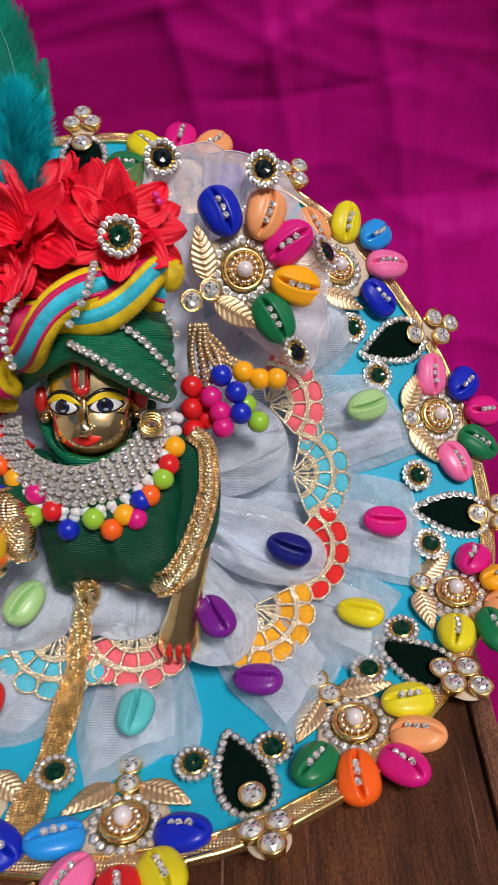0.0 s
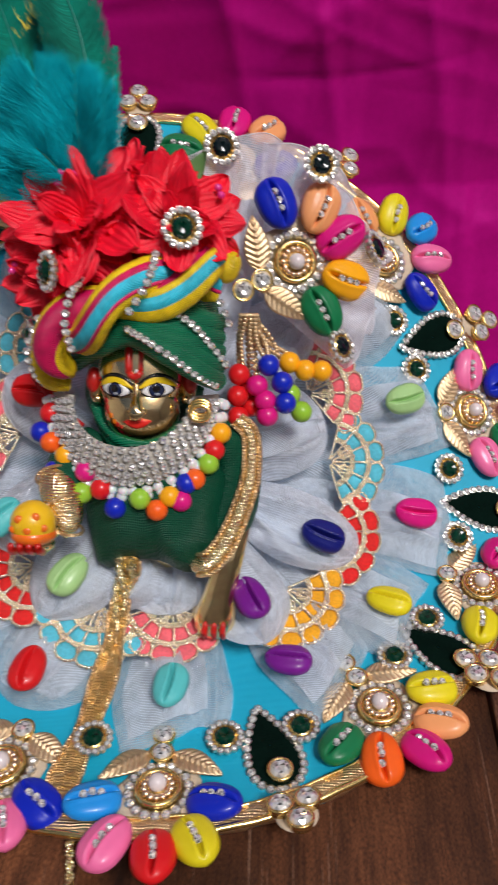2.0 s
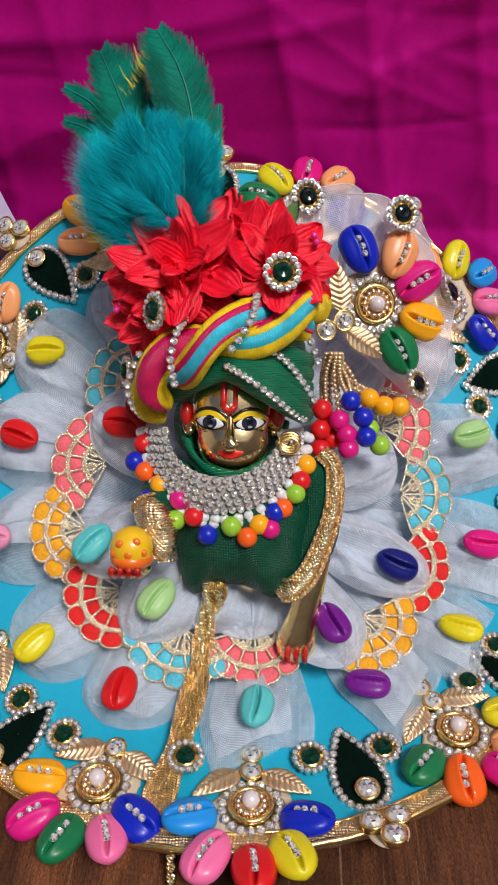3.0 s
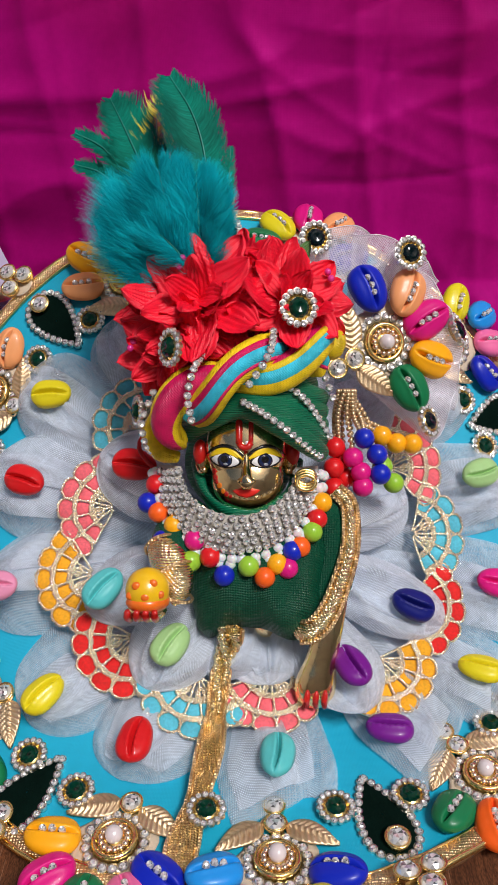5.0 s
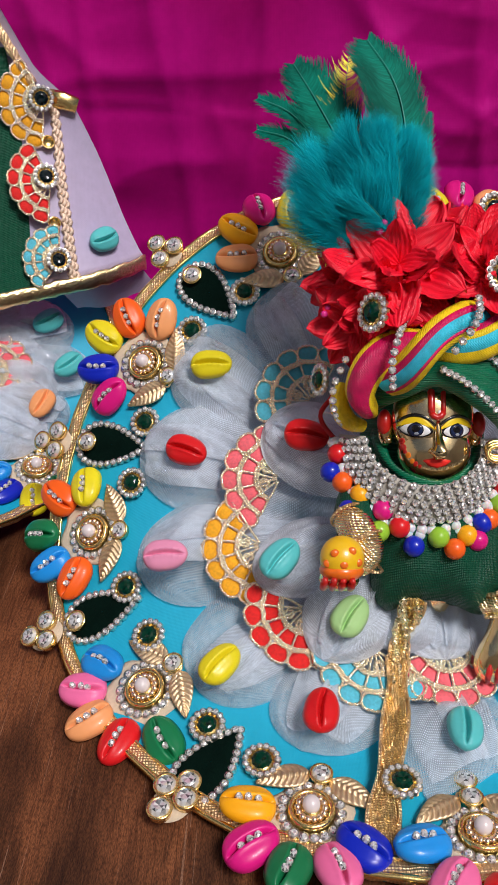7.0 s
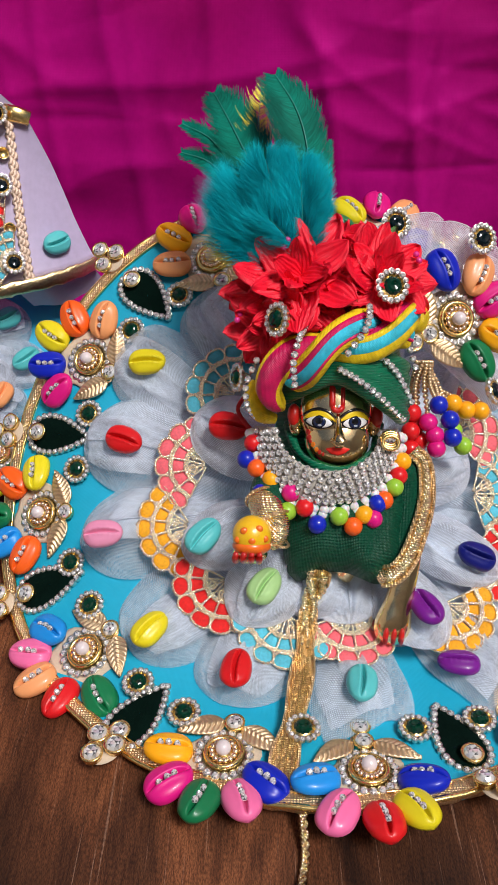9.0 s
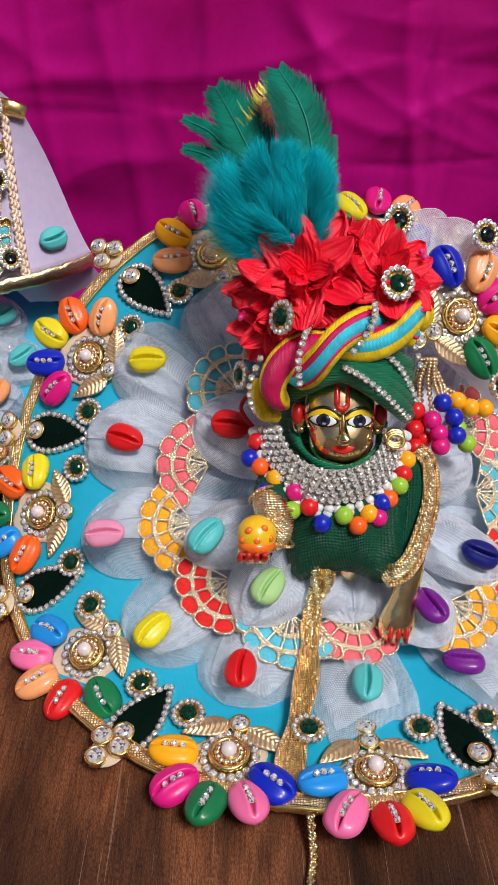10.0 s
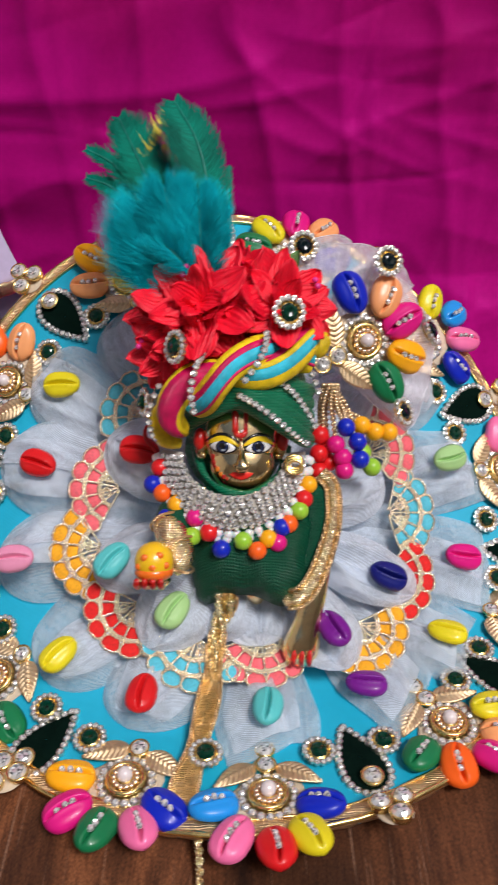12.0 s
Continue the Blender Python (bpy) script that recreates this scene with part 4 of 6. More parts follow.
def fan_parts(t, m, colour, spread, size, n=5, seed=0):
    """Embroidered scallops and cells with double gold cords, opening along m's x."""
    rnd = random.Random(seed)
    cords = []
    def ring(f, a):
        return (size * f * math.cos(a), size * f * math.sin(a))
    for k in range(n):
        a0 = radians(-spread + 2 * spread * k / n)
        a1 = radians(-spread + 2 * spread * (k + 1) / n)
        am, half = (a0 + a1) / 2, (a1 - a0) / 2
        ro = size * 0.86
        cx, cy = ring(0.86, am)
        loop = []
        for q in range(14):
            b = 2 * math.pi * q / 14
            lx, ly = size * 0.155 * math.cos(b), ro * half * 1.0 * math.sin(b) * (1 + 0.12 * math.cos(b))
            loop.append((cx + lx * math.cos(am) - ly * math.sin(am), cy + lx * math.sin(am) + ly * math.cos(am)))
        part("lace_scallop", disc_piece(loop, 0, 0.0013), FELTS[colour], t, m=m)
        cords.append(([(x, y, 0.0011) for x, y in loop] + [(*loop[0], 0.0011)], 0.0005))
        hw = half * 0.86
        part("lace_wedge", disc_piece([ring(0.70, am + hw * f) for f in (-1, -0.5, 0, 0.5, 1)] + [ring(0.43, am + hw * f) for f in (1, 0, -1)], 0, 0.0011), FELTS[colour], t, m=m)
    for k in range(n + 1):
        a = radians(-spread + 2 * spread * k / n)
        cords.append(([(*ring(f, a), 0.0013) for f in (0.05, 0.25, 0.45, 0.72)], 0.00045))
    for f in (0.39, 0.44, 0.69, 0.735):
        cords.append(([(*ring(f + 0.008 * math.sin(k * 1.9), radians(-spread + 2 * spread * k / 24)), 0.0016) for k in range(25)], 0.00055))
    for k in range(2):
        a = radians((-0.35 + 0.7 * k) * spread)
        cords.append(([(size * (0.3 + 0.09 * math.cos(b)) * math.cos(a) - size * 0.06 * math.sin(b) * math.sin(a), size * (0.3 + 0.09 * math.cos(b)) * math.sin(a) + size * 0.06 * math.sin(b) * math.cos(a), 0.0015) for b in [6.283 * i / 10 for i in range(11)]], 0.0006))
    for c, r in cords:
        loose = smooth_line([(x + rnd.uniform(-0.0002, 0.0002), y + rnd.uniform(-0.0002, 0.0002), z + rnd.uniform(0, 0.0003)) for x, y, z in c], 3 * len(c) + 12)
        step = sum((b - a).length for a, b in zip(loose, loose[1:])) / (len(loose) - 1)
        bm = bmesh.new()
        for ph in (0.0, math.pi):
            tube([p + (sd * math.cos(k * step / 0.0005 + ph) + w * math.sin(k * step / 0.0005 + ph)) * 0.75 * r for k, (p, tt, sd, w) in enumerate(frames(loose))], 0.66 * r, 5, bm)
        part("cord", bm, CORD, t, m=m)


def lace_fan(r, deg, colour, spread=74, size=0.0232, h=0.0118):
    t = thing("lace_fan", on(*polar(r + 0.0095, deg), deg, h), "scalloped %s embroidered lace fan outlined in gold cord" % colour, "lace", "lace fans on the skirt")
    fan_parts(t, Matrix.Identity(4), colour, spread, size, 6, int(abs(deg)))


for a, r, c in ((133.4, 0.048, "teal"), (169.3, 0.044, "coral"), (-163.2, 0.053, "amber"), (-134.4, 0.053, "red"), (-107.2, 0.055, "teal"), (-83, 0.05, "coral"), (-46.6, 0.063, "amber"),
                (-21.5, 0.06, "red"), (4, 0.0576, "teal"), (28.2, 0.057, "coral")):
    lace_fan(r, a, c)


def build_tape():
    """The gold lace tape that binds the skirt's slit, from the tunic to the edge, and its tie string."""
    flat = [(-0.0075, -0.0455, 0.032), (-0.0088, -0.052, 0.0245), (-0.0105, -0.06, 0.0185), (-0.0115, -0.0725, 0.014), (-0.0124, -0.0875, 0.0115), (-0.016, -0.1065, 0.006), (-0.0198, -0.1213, 0.0042), (-0.0216, -0.1315, 0.002)]
    line = smooth_line([surface(u, v, h) for u, v, h in flat], 60)
    t = thing("gold_tape", Matrix.Translation(line[0]), "crumpled gold lace tape down the skirt's slit", "tape")
    inv = Matrix.Translation(-line[0])
    bm = bmesh.new()
    rows, left, right = [], [], []
    for k, (p, tt, s, w) in enumerate(frames(line, EN)):
        half = (0.0037 if k < 30 else 0.0037 + 0.0012 * (k - 30) / 30) + 0.0007 * math.sin(k * 0.4) - (0.001 if 8 < k < 22 else 0)
        crimp = (0.0016 * math.sin(k * 1.1) * (1.5 if k < 34 else 0.3) + 0.0007 * math.sin(k * 2.7)) * min(1, 0.3 + k / 9)
        rows.append([p + s * half * q + w * (0.0010 * (1 - q * q) + crimp * math.sin(q * 4) + dz) for q, dz in ((-1, 0), (-0.75, 0.0004), (-0.5, 0.0008), (-0.25, 0.0003), (0, 0.0010), (0.25, 0.0003), (0.5, 0.0008), (0.75, 0.0004), (1, 0), (0.5, -0.0012), (-0.5, -0.0012))])
        left.append(p - s * half + w * 0.0006)
        right.append(p + s * half + w * 0.0006)
    grid(bm, rows, closed_v=True)
    bmesh.ops.recalc_face_normals(bm, faces=bm.faces)
    bm.transform(inv)
    part("tape_band", bm, weave("crumpled gold tape", (0.95, 0.66, 0.3), 0.0009, 0.3, 1.0, 0.9, 0.0, vary=0.35), t)
    # loose twisted folds where the tape is gathered under the tunic
    for q in range(3):
        fold = [p + (sd * math.cos(0.17 * k + 2.1 * q) * 0.0036 + w * (0.0018 + 0.0016 * math.sin(0.17 * k + 2.1 * q))) * (1 - k / 40) for k, (p, tt, sd, w) in enumerate(frames(line, EN)[1:30])]
        part("tape_fold", tube([inv @ p for p in fold], [0.0019 * (1 - k / 60) + 0.0003 * math.sin(k * 1.9 + q) for k in range(29)], 8), ZARI, t)
    for edge in (left, right):
        part("piping", tube([inv @ p + Vector((0, 0, 0.0003 * math.sin(k * 2.1))) for k, p in enumerate(edge)], 0.0007, 6), COPPERZARI, t, "copper gold piping")
    tail = smooth_line([surface(-0.014, -0.139, -0.001), (-0.0815, 0.112, 0.4018), (-0.0835, 0.1, 0.4018), (-0.085, 0.08, 0.4018)], 50)
    for ph in (0, math.pi):
        part("tie_string", tube([inv @ (p + Vector((0.0009 * math.cos(k * 0.8 + ph), 0, 0.0007 + 0.0007 * math.sin(k * 0.8 + ph)))) for k, p in enumerate(tail)], 0.0009, 6), ZARI, t, "thin twisted gold string")


build_tape()

# ---- the dressed figurine: places in millimetres from its brow, across, up and out of the picture plane ----
BROW = Vector((-0.0656, 0.2335, 0.510))
HX, HU, HO = Vector((1, 0.004, -0.03)), Vector((0.023, 0.512, 0.858)), Vector((0.019, -0.859, 0.512))


def at(a, b, c=0.0):
    return BROW + (HX * a + HU * b + HO * c) / 1000


HEAD_M = Matrix.Translation(BROW) @ Matrix((HX.normalized(), HU.normalized(), HO.normalized())).transposed().to_4x4()


def blob(bm, at_mm, rx, ry, rz, mat=0, n=20, taper=0.0):
    """An ellipsoid in the figurine's own axes."""
    made = bmesh.ops.create_uvsphere(bm, u_segments=n, v_segments=n * 2 // 3, radius=1)["verts"]
    c = at(*at_mm)
    faces = {f for v in made for f in v.link_faces}
    for v in made:
        k = 1 - taper * v.co.y
        v.co = c + (HX * (v.co.x * rx * k) + HU * (v.co.y * ry) + HO * (v.co.z * rz * k)) / 1000
    for f in faces:
        f.material_index = mat


def build_figurine():
    red = shader("red enamel", (0.55, 0.012, 0.008), 0.3, vary=0.2, scale=400, coat=0.5)
    white = shader("white enamel", (0.85, 0.85, 0.85), 0.35, vary=0.04)
    black = shader("black enamel", (0.006, 0.006, 0.008), 0.25, vary=0.1, coat=0.4)
    yellow = shader("yellow enamel", (0.9, 0.62, 0.01), 0.4, vary=0.1)
    grey = shader("grey eye glint enamel", (0.34, 0.37, 0.42), 0.3, vary=0.2, coat=0.3)
    blue = shader("dark blue enamel", (0.012, 0.022, 0.07), 0.2, vary=0.3, coat=0.5)
    lip = shader("bright red enamel", (0.75, 0.02, 0.012), 0.45, vary=0.15)
    orange = shader("orange enamel", (0.8, 0.2, 0.01), 0.35, vary=0.2)
    bm = bmesh.new()
    skull = ((0.3, -3, -15, 14.2, 19.5, 14.4, -0.06), (0.0, -2.5, -9.5, 14.6, 18.4, 9.4, -0.1), (0.6, -12.2, -9.0, 13.2, 13.4, 8.6, 0.04))
    for x, y, z, rx, ry, rz, tp in skull:
        blob(bm, (x, y, z), rx, ry, rz, 0, 44, tp)
    def front(a, b):
        """How far the face stands out at the place (a, b)."""
        best = -20.0
        for x, y, z, rx, ry, rz, tp in skull:
            v = (b - y) / ry
            k = 1 - tp * v
            q = 1 - v * v - ((a - x) / (rx * k)) ** 2
            if q > 0:
                best = max(best, z + rz * k * math.sqrt(q))
        return best
    def enamel(outline, lift, mat, thick=0.35):
        """A painted patch that follows the face inside an outline of (a, b) places."""
        n = len(outline)
        ca, cb = sum(p[0] for p in outline) / n, sum(p[1] for p in outline) / n
        rows = []
        for f, d in ((0.03, 1), (0.35, 1), (0.7, 1), (0.93, 0.9), (1.0, 0.0)):
            rows.append([at(ca + (a - ca) * f, cb + (b - cb) * f, front(ca + (a - ca) * f, cb + (b - cb) * f) - 0.25 + (lift + thick) * d) for a, b in outline])
        grid(bm, rows, closed_v=True, mat=mat)
    def almond(s, x, y, half, up, down, n=28):
        """An eye outline with pointed corners, its outer corner a little higher."""
        pts = []
        for k in range(n):
            w = 2 * math.pi * k / n
            c = math.cos(w)
            h = (up if math.sin(w) > 0 else down) * abs(math.sin(w)) ** 1.25
            pts.append((x + s * (half * c), y + math.copysign(h, math.sin(w)) + 0.5 * c))
        return pts if s > 0 else pts[::-1]
    def disc(x, y, r, ry=None, n=18):
        return [(x + r * math.cos(2 * math.pi * k / n), y + (ry or r) * math.sin(2 * math.pi * k / n)) for k in range(n)]
    def crescent(s, x, y, half, low, high, n=14):
        top = [(x + s * half * (-1 + 2 * k / n), y + high * math.sin(math.pi * k / n) ** 0.8 + 0.5 * (-1 + 2 * k / n)) for k in range(n + 1)]
        bottom = [(x + s * half * (-1 + 2 * k / n), y + low * math.sin(math.pi * k / n) + 0.5 * (-1 + 2 * k / n)) for k in range(n - 1, 0, -1)]
        return (top + bottom)[::-1] if s > 0 else top + bottom
    # nose: a narrow ridge that widens to two nostrils
    tube(smooth_line([at(0, -2.5, -1.2), at(0.1, -8, 0.6), at(0.2, -12, 2.6), at(0.2, -13.6, 2.2), at(0.2, -14.4, -0.6)], 14), [0.0012, 0.0013, 0.0014, 0.0015, 0.0017, 0.0019, 0.0021, 0.0024, 0.0026, 0.0028, 0.0029, 0.0028, 0.0022, 0.0011], 6, bm)
    for s in (-1, 1):
        blob(bm, (0.2 + s * 1.9, -13.2, -0.4), 1.5, 1.2, 1.5, 0, 14)
        blob(bm, (s * 16.2, -5.4, -14), 3.0, 6.6, 3.6, 0, 18)
        blob(bm, (s * 17.0, -3.2, -12.0), 2.7, 4.8, 2.9, 1, 18)
        blob(bm, (s * 15.6, -9.8, -11.6), 1.5, 1.7, 1.5, 0, 12)
        ex, ey = s * 7.2 - 0.2, -5.9
        enamel(almond(s, ex, ey, 6.1, 3.4, 2.9), 0.0, 3)
        enamel(almond(s, ex, ey - 0.1, 5.2, 2.5, 2.2), 0.22, 2)
        enamel(disc(ex - 0.2, ey, 2.9, 2.6), 0.4, 3)
        enamel(disc(ex - 0.2, ey, 2.5, 2.4), 0.55, 6)
        enamel(disc(ex - 0.2, ey + 0.5, 1.5, 1.4), 0.7, 3)
        # the eye's low highlight, painted as a pale grey spot
        enamel(disc(ex + 0.1, ey - 1.3, 0.85, 0.5), 0.8, 4)
        enamel(crescent(s, ex, ey + 0.3, 6.9, 2.9, 4.6), 0.12, 5)
        brow = smooth_line([Vector((a, b, 0)) for a, b in [(ex + s * 7.4 * f, ey + 0.8 + 0.5 * f + 4.4 * math.cos(f * 1.5) ** 0.8) for f in (-0.95, -0.6, -0.2, 0.2, 0.6, 0.95)]], 14)
        tube([at(p.x, p.y, front(p.x, p.y) + 0.1) for p in brow], [0.0003 + 0.0004 * math.sin(math.pi * k / 13) for k in range(14)], 6, bm, mat=3)
    enamel([(-4.9, -16.7), (-2.4, -16.1), (-0.9, -15.7), (0.1, -16.0), (1.1, -15.7), (2.8, -16.1), (5.2, -16.5), (2.9, -18.4), (0.2, -19.3), (-2.6, -18.6)][::-1], 0.9, 8, 0.8)
    enamel([(-4.0, -17.0), (0.1, -17.1), (4.3, -16.8), (4.2, -16.95), (0.1, -17.3), (-3.9, -17.15)][::-1], 1.3, 1)
    # brow mark: two red bars joined below
    tube([at(-2.5, b, front(-2.5, b) + 0.2) for b in (11, 8, 5, 2, 0)], 0.0013, 8, bm, mat=1)
    tube([at(1.7, b, front(1.7, b) + 0.2) for b in (11, 8, 5, 2, 0.5)], 0.0009, 8, bm, mat=1)
    tube([at(a, b, front(a, b) + 0.3) for a, b in ((-2.5, 0.3), (-1.6, -1.0), (-0.4, -1.5), (0.8, -0.9), (1.7, 0.6))], 0.0012, 8, bm, mat=1)
    blob(bm, (0.4, 0.4, front(0.4, 0.4) + 0.3), 0.8, 0.8, 0.6, 2, 10)
    for x, y, r, q in ((-11.6, -10.0, 0.9, 1), (-11.2, -12.2, 1.0, 1), (-9.6, -15.0, 0.9, 7), (-8.2, -17.0, 0.8, 7), (-7.0, -18.0, 0.8, 1), (-10.6, -13.8, 0.6, 1), (-5.6, -18.8, 0.6, 1)):
        enamel(disc(x, y, r, r * 1.3, 10), 0.1, q)
    loft([(at(0, -18, -18), HX * 0.008, HO * 0.008), (at(0, -34, -20), HX * 0.010, HO * 0.010), (at(4, -58, -26), HX * 0.018, HO * 0.013), (at(4, -80, -40), HX * 0.018, HO * 0.012), (at(4, -92, -50), HX * 0.016, HO * 0.01)], 20, bm)
    arm = smooth_line([at(33, -30, -25), at(34, -50, -20), at(31.5, -64, -14), at(29.5, -74, -13), at(27.6, -83, -13.5), at(26, -91, -14.5), at(25.4, -98, -16.5)], 24)
    tube(arm, [0.0055] * 11 + [0.0055, 0.0056, 0.0057, 0.0059, 0.0063, 0.0068, 0.0073, 0.0076, 0.0077, 0.0075, 0.0069, 0.0055, 0.0028], 24, bm, 0.72, HO)
    for k in range(3):
        x = 22.6 + 3.3 * k
        tube(smooth_line([at(x + 0.4, -90, -9.2), at(x, -94, -9.8), at(x + 0.2, -97.5, -12.0)], 7), [0.0005, 0.0010, 0.0012, 0.0012, 0.0012, 0.001, 0.0005], 8, bm, mat=1)
    tube(smooth_line([at(-20, -30, -16), at(-27, -40, -6), at(-29, -48, 2), at(-31, -54, 6)], 10), 0.005, 14, bm)
    blob(bm, (-34, -58, 6), 7, 4, 6, 0, 16)
    for k in range(4):
        tube(smooth_line([at(-39.5 + 3 * k, -60.5, 9), at(-39.8 + 3.1 * k, -58.6, 14), at(-39.4 + 3 * k, -56.2, 15.6)], 6), [0.0013, 0.0014, 0.0014, 0.0013, 0.0012, 0.0008], 8, bm, mat=1)
    bmesh.ops.recalc_face_normals(bm, faces=bm.faces)
    tagged(part("figurine", bm, [BRASS, red, white, black, grey, yellow, blue, orange, lip]), "small polished brass figurine with painted face", "figurine")
    bm = bmesh.new()
    spots = [(-3, 2.4, 6.6), (2.6, 3.2, 6.2), (0, -1.2, 7.2), (4.8, -0.6, 5.4), (-5.2, -1.2, 5.0)]
    blob(bm, (-33.5, -50.3, 9.5), 7.6, 7.8, 7.4, 0, 24)
    blob(bm, (-33.5, -54.3, 9.0), 7.6, 4.0, 7.8, 1, 24)
    for x, y, z in spots:
        blob(bm, (-33.5 + x, -50.3 + y, 9.5 + z * 0.95), 1.6, 1.5, 0.8, 1, 10)
    tagged(part("painted_ball", bm, [shader("yellow paint", (0.85, 0.5, 0.01), 0.3, vary=0.1, coat=0.4), shader("orange paint", (0.85, 0.16, 0.01), 0.3, vary=0.2, coat=0.4)]), "yellow ball with orange spots held in the figurine's hand", "ball")


build_figurine()


def build_tunic():
    t = thing("tunic", HEAD_M, "bottle green ribbed tunic with gold lace cuffs worn by the figurine", "tunic")
    inv = HEAD_M.inverted()
    bm = bmesh.new()
    loft([(at(0, -24, -22), HX * 0.011, HO * 0.006), (at(1, -29, -19), HX * 0.024, HO * 0.0135), (at(2, -38, -17), HX * 0.028, HO * 0.0175), (at(4, -50, -18), HX * 0.026, HO * 0.018), (at(6, -58, -19), HX * 0.026, HO * 0.019), (at(6, -66, -23), HX * 0.0245, HO * 0.0185), (at(6, -71, -27), HX * 0.021, HO * 0.017), (at(6, -72, -32), HX * 0.014, HO * 0.010)], 40, bm)
    for v in bm.verts:
        q = inv @ v.co
        v.co += HO * (0.0016 * math.sin(q.x * 420 + q.y * 160) + 0.0028 * math.sin(q.x * 230 - q.y * 60 + 0.8)) * min(1, max(0, (-q.y - 0.035) * 40)) + HU * 0.0035 * math.sin(q.x * 130 + 1.2) * min(1, max(0, (-q.y - 0.048) * 60))
    bm.transform(inv)
    part("bodice", bm, GREENCLOTH, t)
    for sleeve in (((24, -22, -24), (33, -30, -24), (33, -46, -21), (29, -58, -18), (26, -66, -18)), ((-18, -26, -20), (-25, -34, -12), (-27, -44, -4))):
        line = smooth_line([at(*p) for p in sleeve], 16)
        bm = bmesh.new()
        tube(line, [0.007 + 0.002 * math.sin(k / 15 * 3.1) for k in range(16)], 18, bm)
        bm.transform(inv)
        part("sleeve", bm, GREENCLOTH, t)
    # gold lace: a broad strip down the sleeve's outer side and a cuff round the other arm
    edge = smooth_line([at(33, -17, -20), at(38, -23, -19), at(38, -38, -15), at(33.5, -52, -10), at(29, -61, -6.5), at(24, -66.5, -6), at(18.5, -68.5, -10)], 36)
    bm = bmesh.new()
    rows = []
    for k, (p, tt, s, w) in enumerate(frames(edge, HO)):
        rows.append([p + HO * 0.002 + HX * 0.0006 + s * (0.0024 + 0.0016 * k / 35) * q + w * (0.002 * (1 - q * q) + 0.0004 * math.sin(k * 1.7) + d) for q, d in ((-1, 0), (-0.5, 0), (0, 0.0004), (0.5, 0), (1, 0), (0.6, -0.003), (-0.6, -0.003))])
    grid(bm, rows, closed_v=True)
    bmesh.ops.recalc_face_normals(bm, faces=bm.faces)
    bm.transform(inv)
    part("lace_strip", bm, ZARI, t, "gold lace strip")
    for side in (-1, 1):
        bm = bmesh.new()
        tube([p + sd * (0.0025 + 0.0016 * k / 35) * side + HO * 0.0024 + HX * 0.0006 for k, (p, tt, sd, w) in enumerate(frames(edge, HO))], 0.0008, 6, bm)
        bm.transform(inv)
        part("piping", bm, COPPERZARI, t, "copper gold piping")
    bm = bmesh.new()
    cuff = smooth_line([at(-31.5, -33.5, -9), at(-29.5, -38, -5), at(-26, -44, 0), at(-23.5, -50, 2), at(-25, -57, 1)], 26)
    tube(cuff, [0.0068 * max(0.01, math.sin(0.06 + 3.05 * (k / 25) ** 0.9)) ** 0.6 for k in range(26)], 22, bm)
    bm.transform(inv)
    part("cuff", bm, ZARI, t, "gold lace cuff")
    fr = frames(cuff, HO)
    for k, r in ((5, 0.0064), (14, 0.0072), (22, 0.0056)):
        p, tt, sd, w = fr[k]
        bm = bmesh.new()
        tube([p + sd * r * math.cos(q) + w * r * math.sin(q) for q in [6.283 * i / 24 for i in range(24)]], 0.0006, 6, bm, closed=True)
        bm.transform(inv)
        part("piping", bm, COPPERZARI, t, "copper gold piping")


build_tunic()


def collar_at(f, a, drop=0.0):
    """A place on the collar: f 0 at the neck to 1 at the bead edge, a degrees from its middle."""
    rx, ry = 20.8 + 12.2 * f, 16.2 + 18.9 * f
    s, c = math.sin(radians(a)), math.cos(radians(a))
    return at(rx * s - 3.0, -10 - ry * c + 1, -9 + 12.5 * c - 3.5 * f - 5.5 * f * (1 - c) + drop)


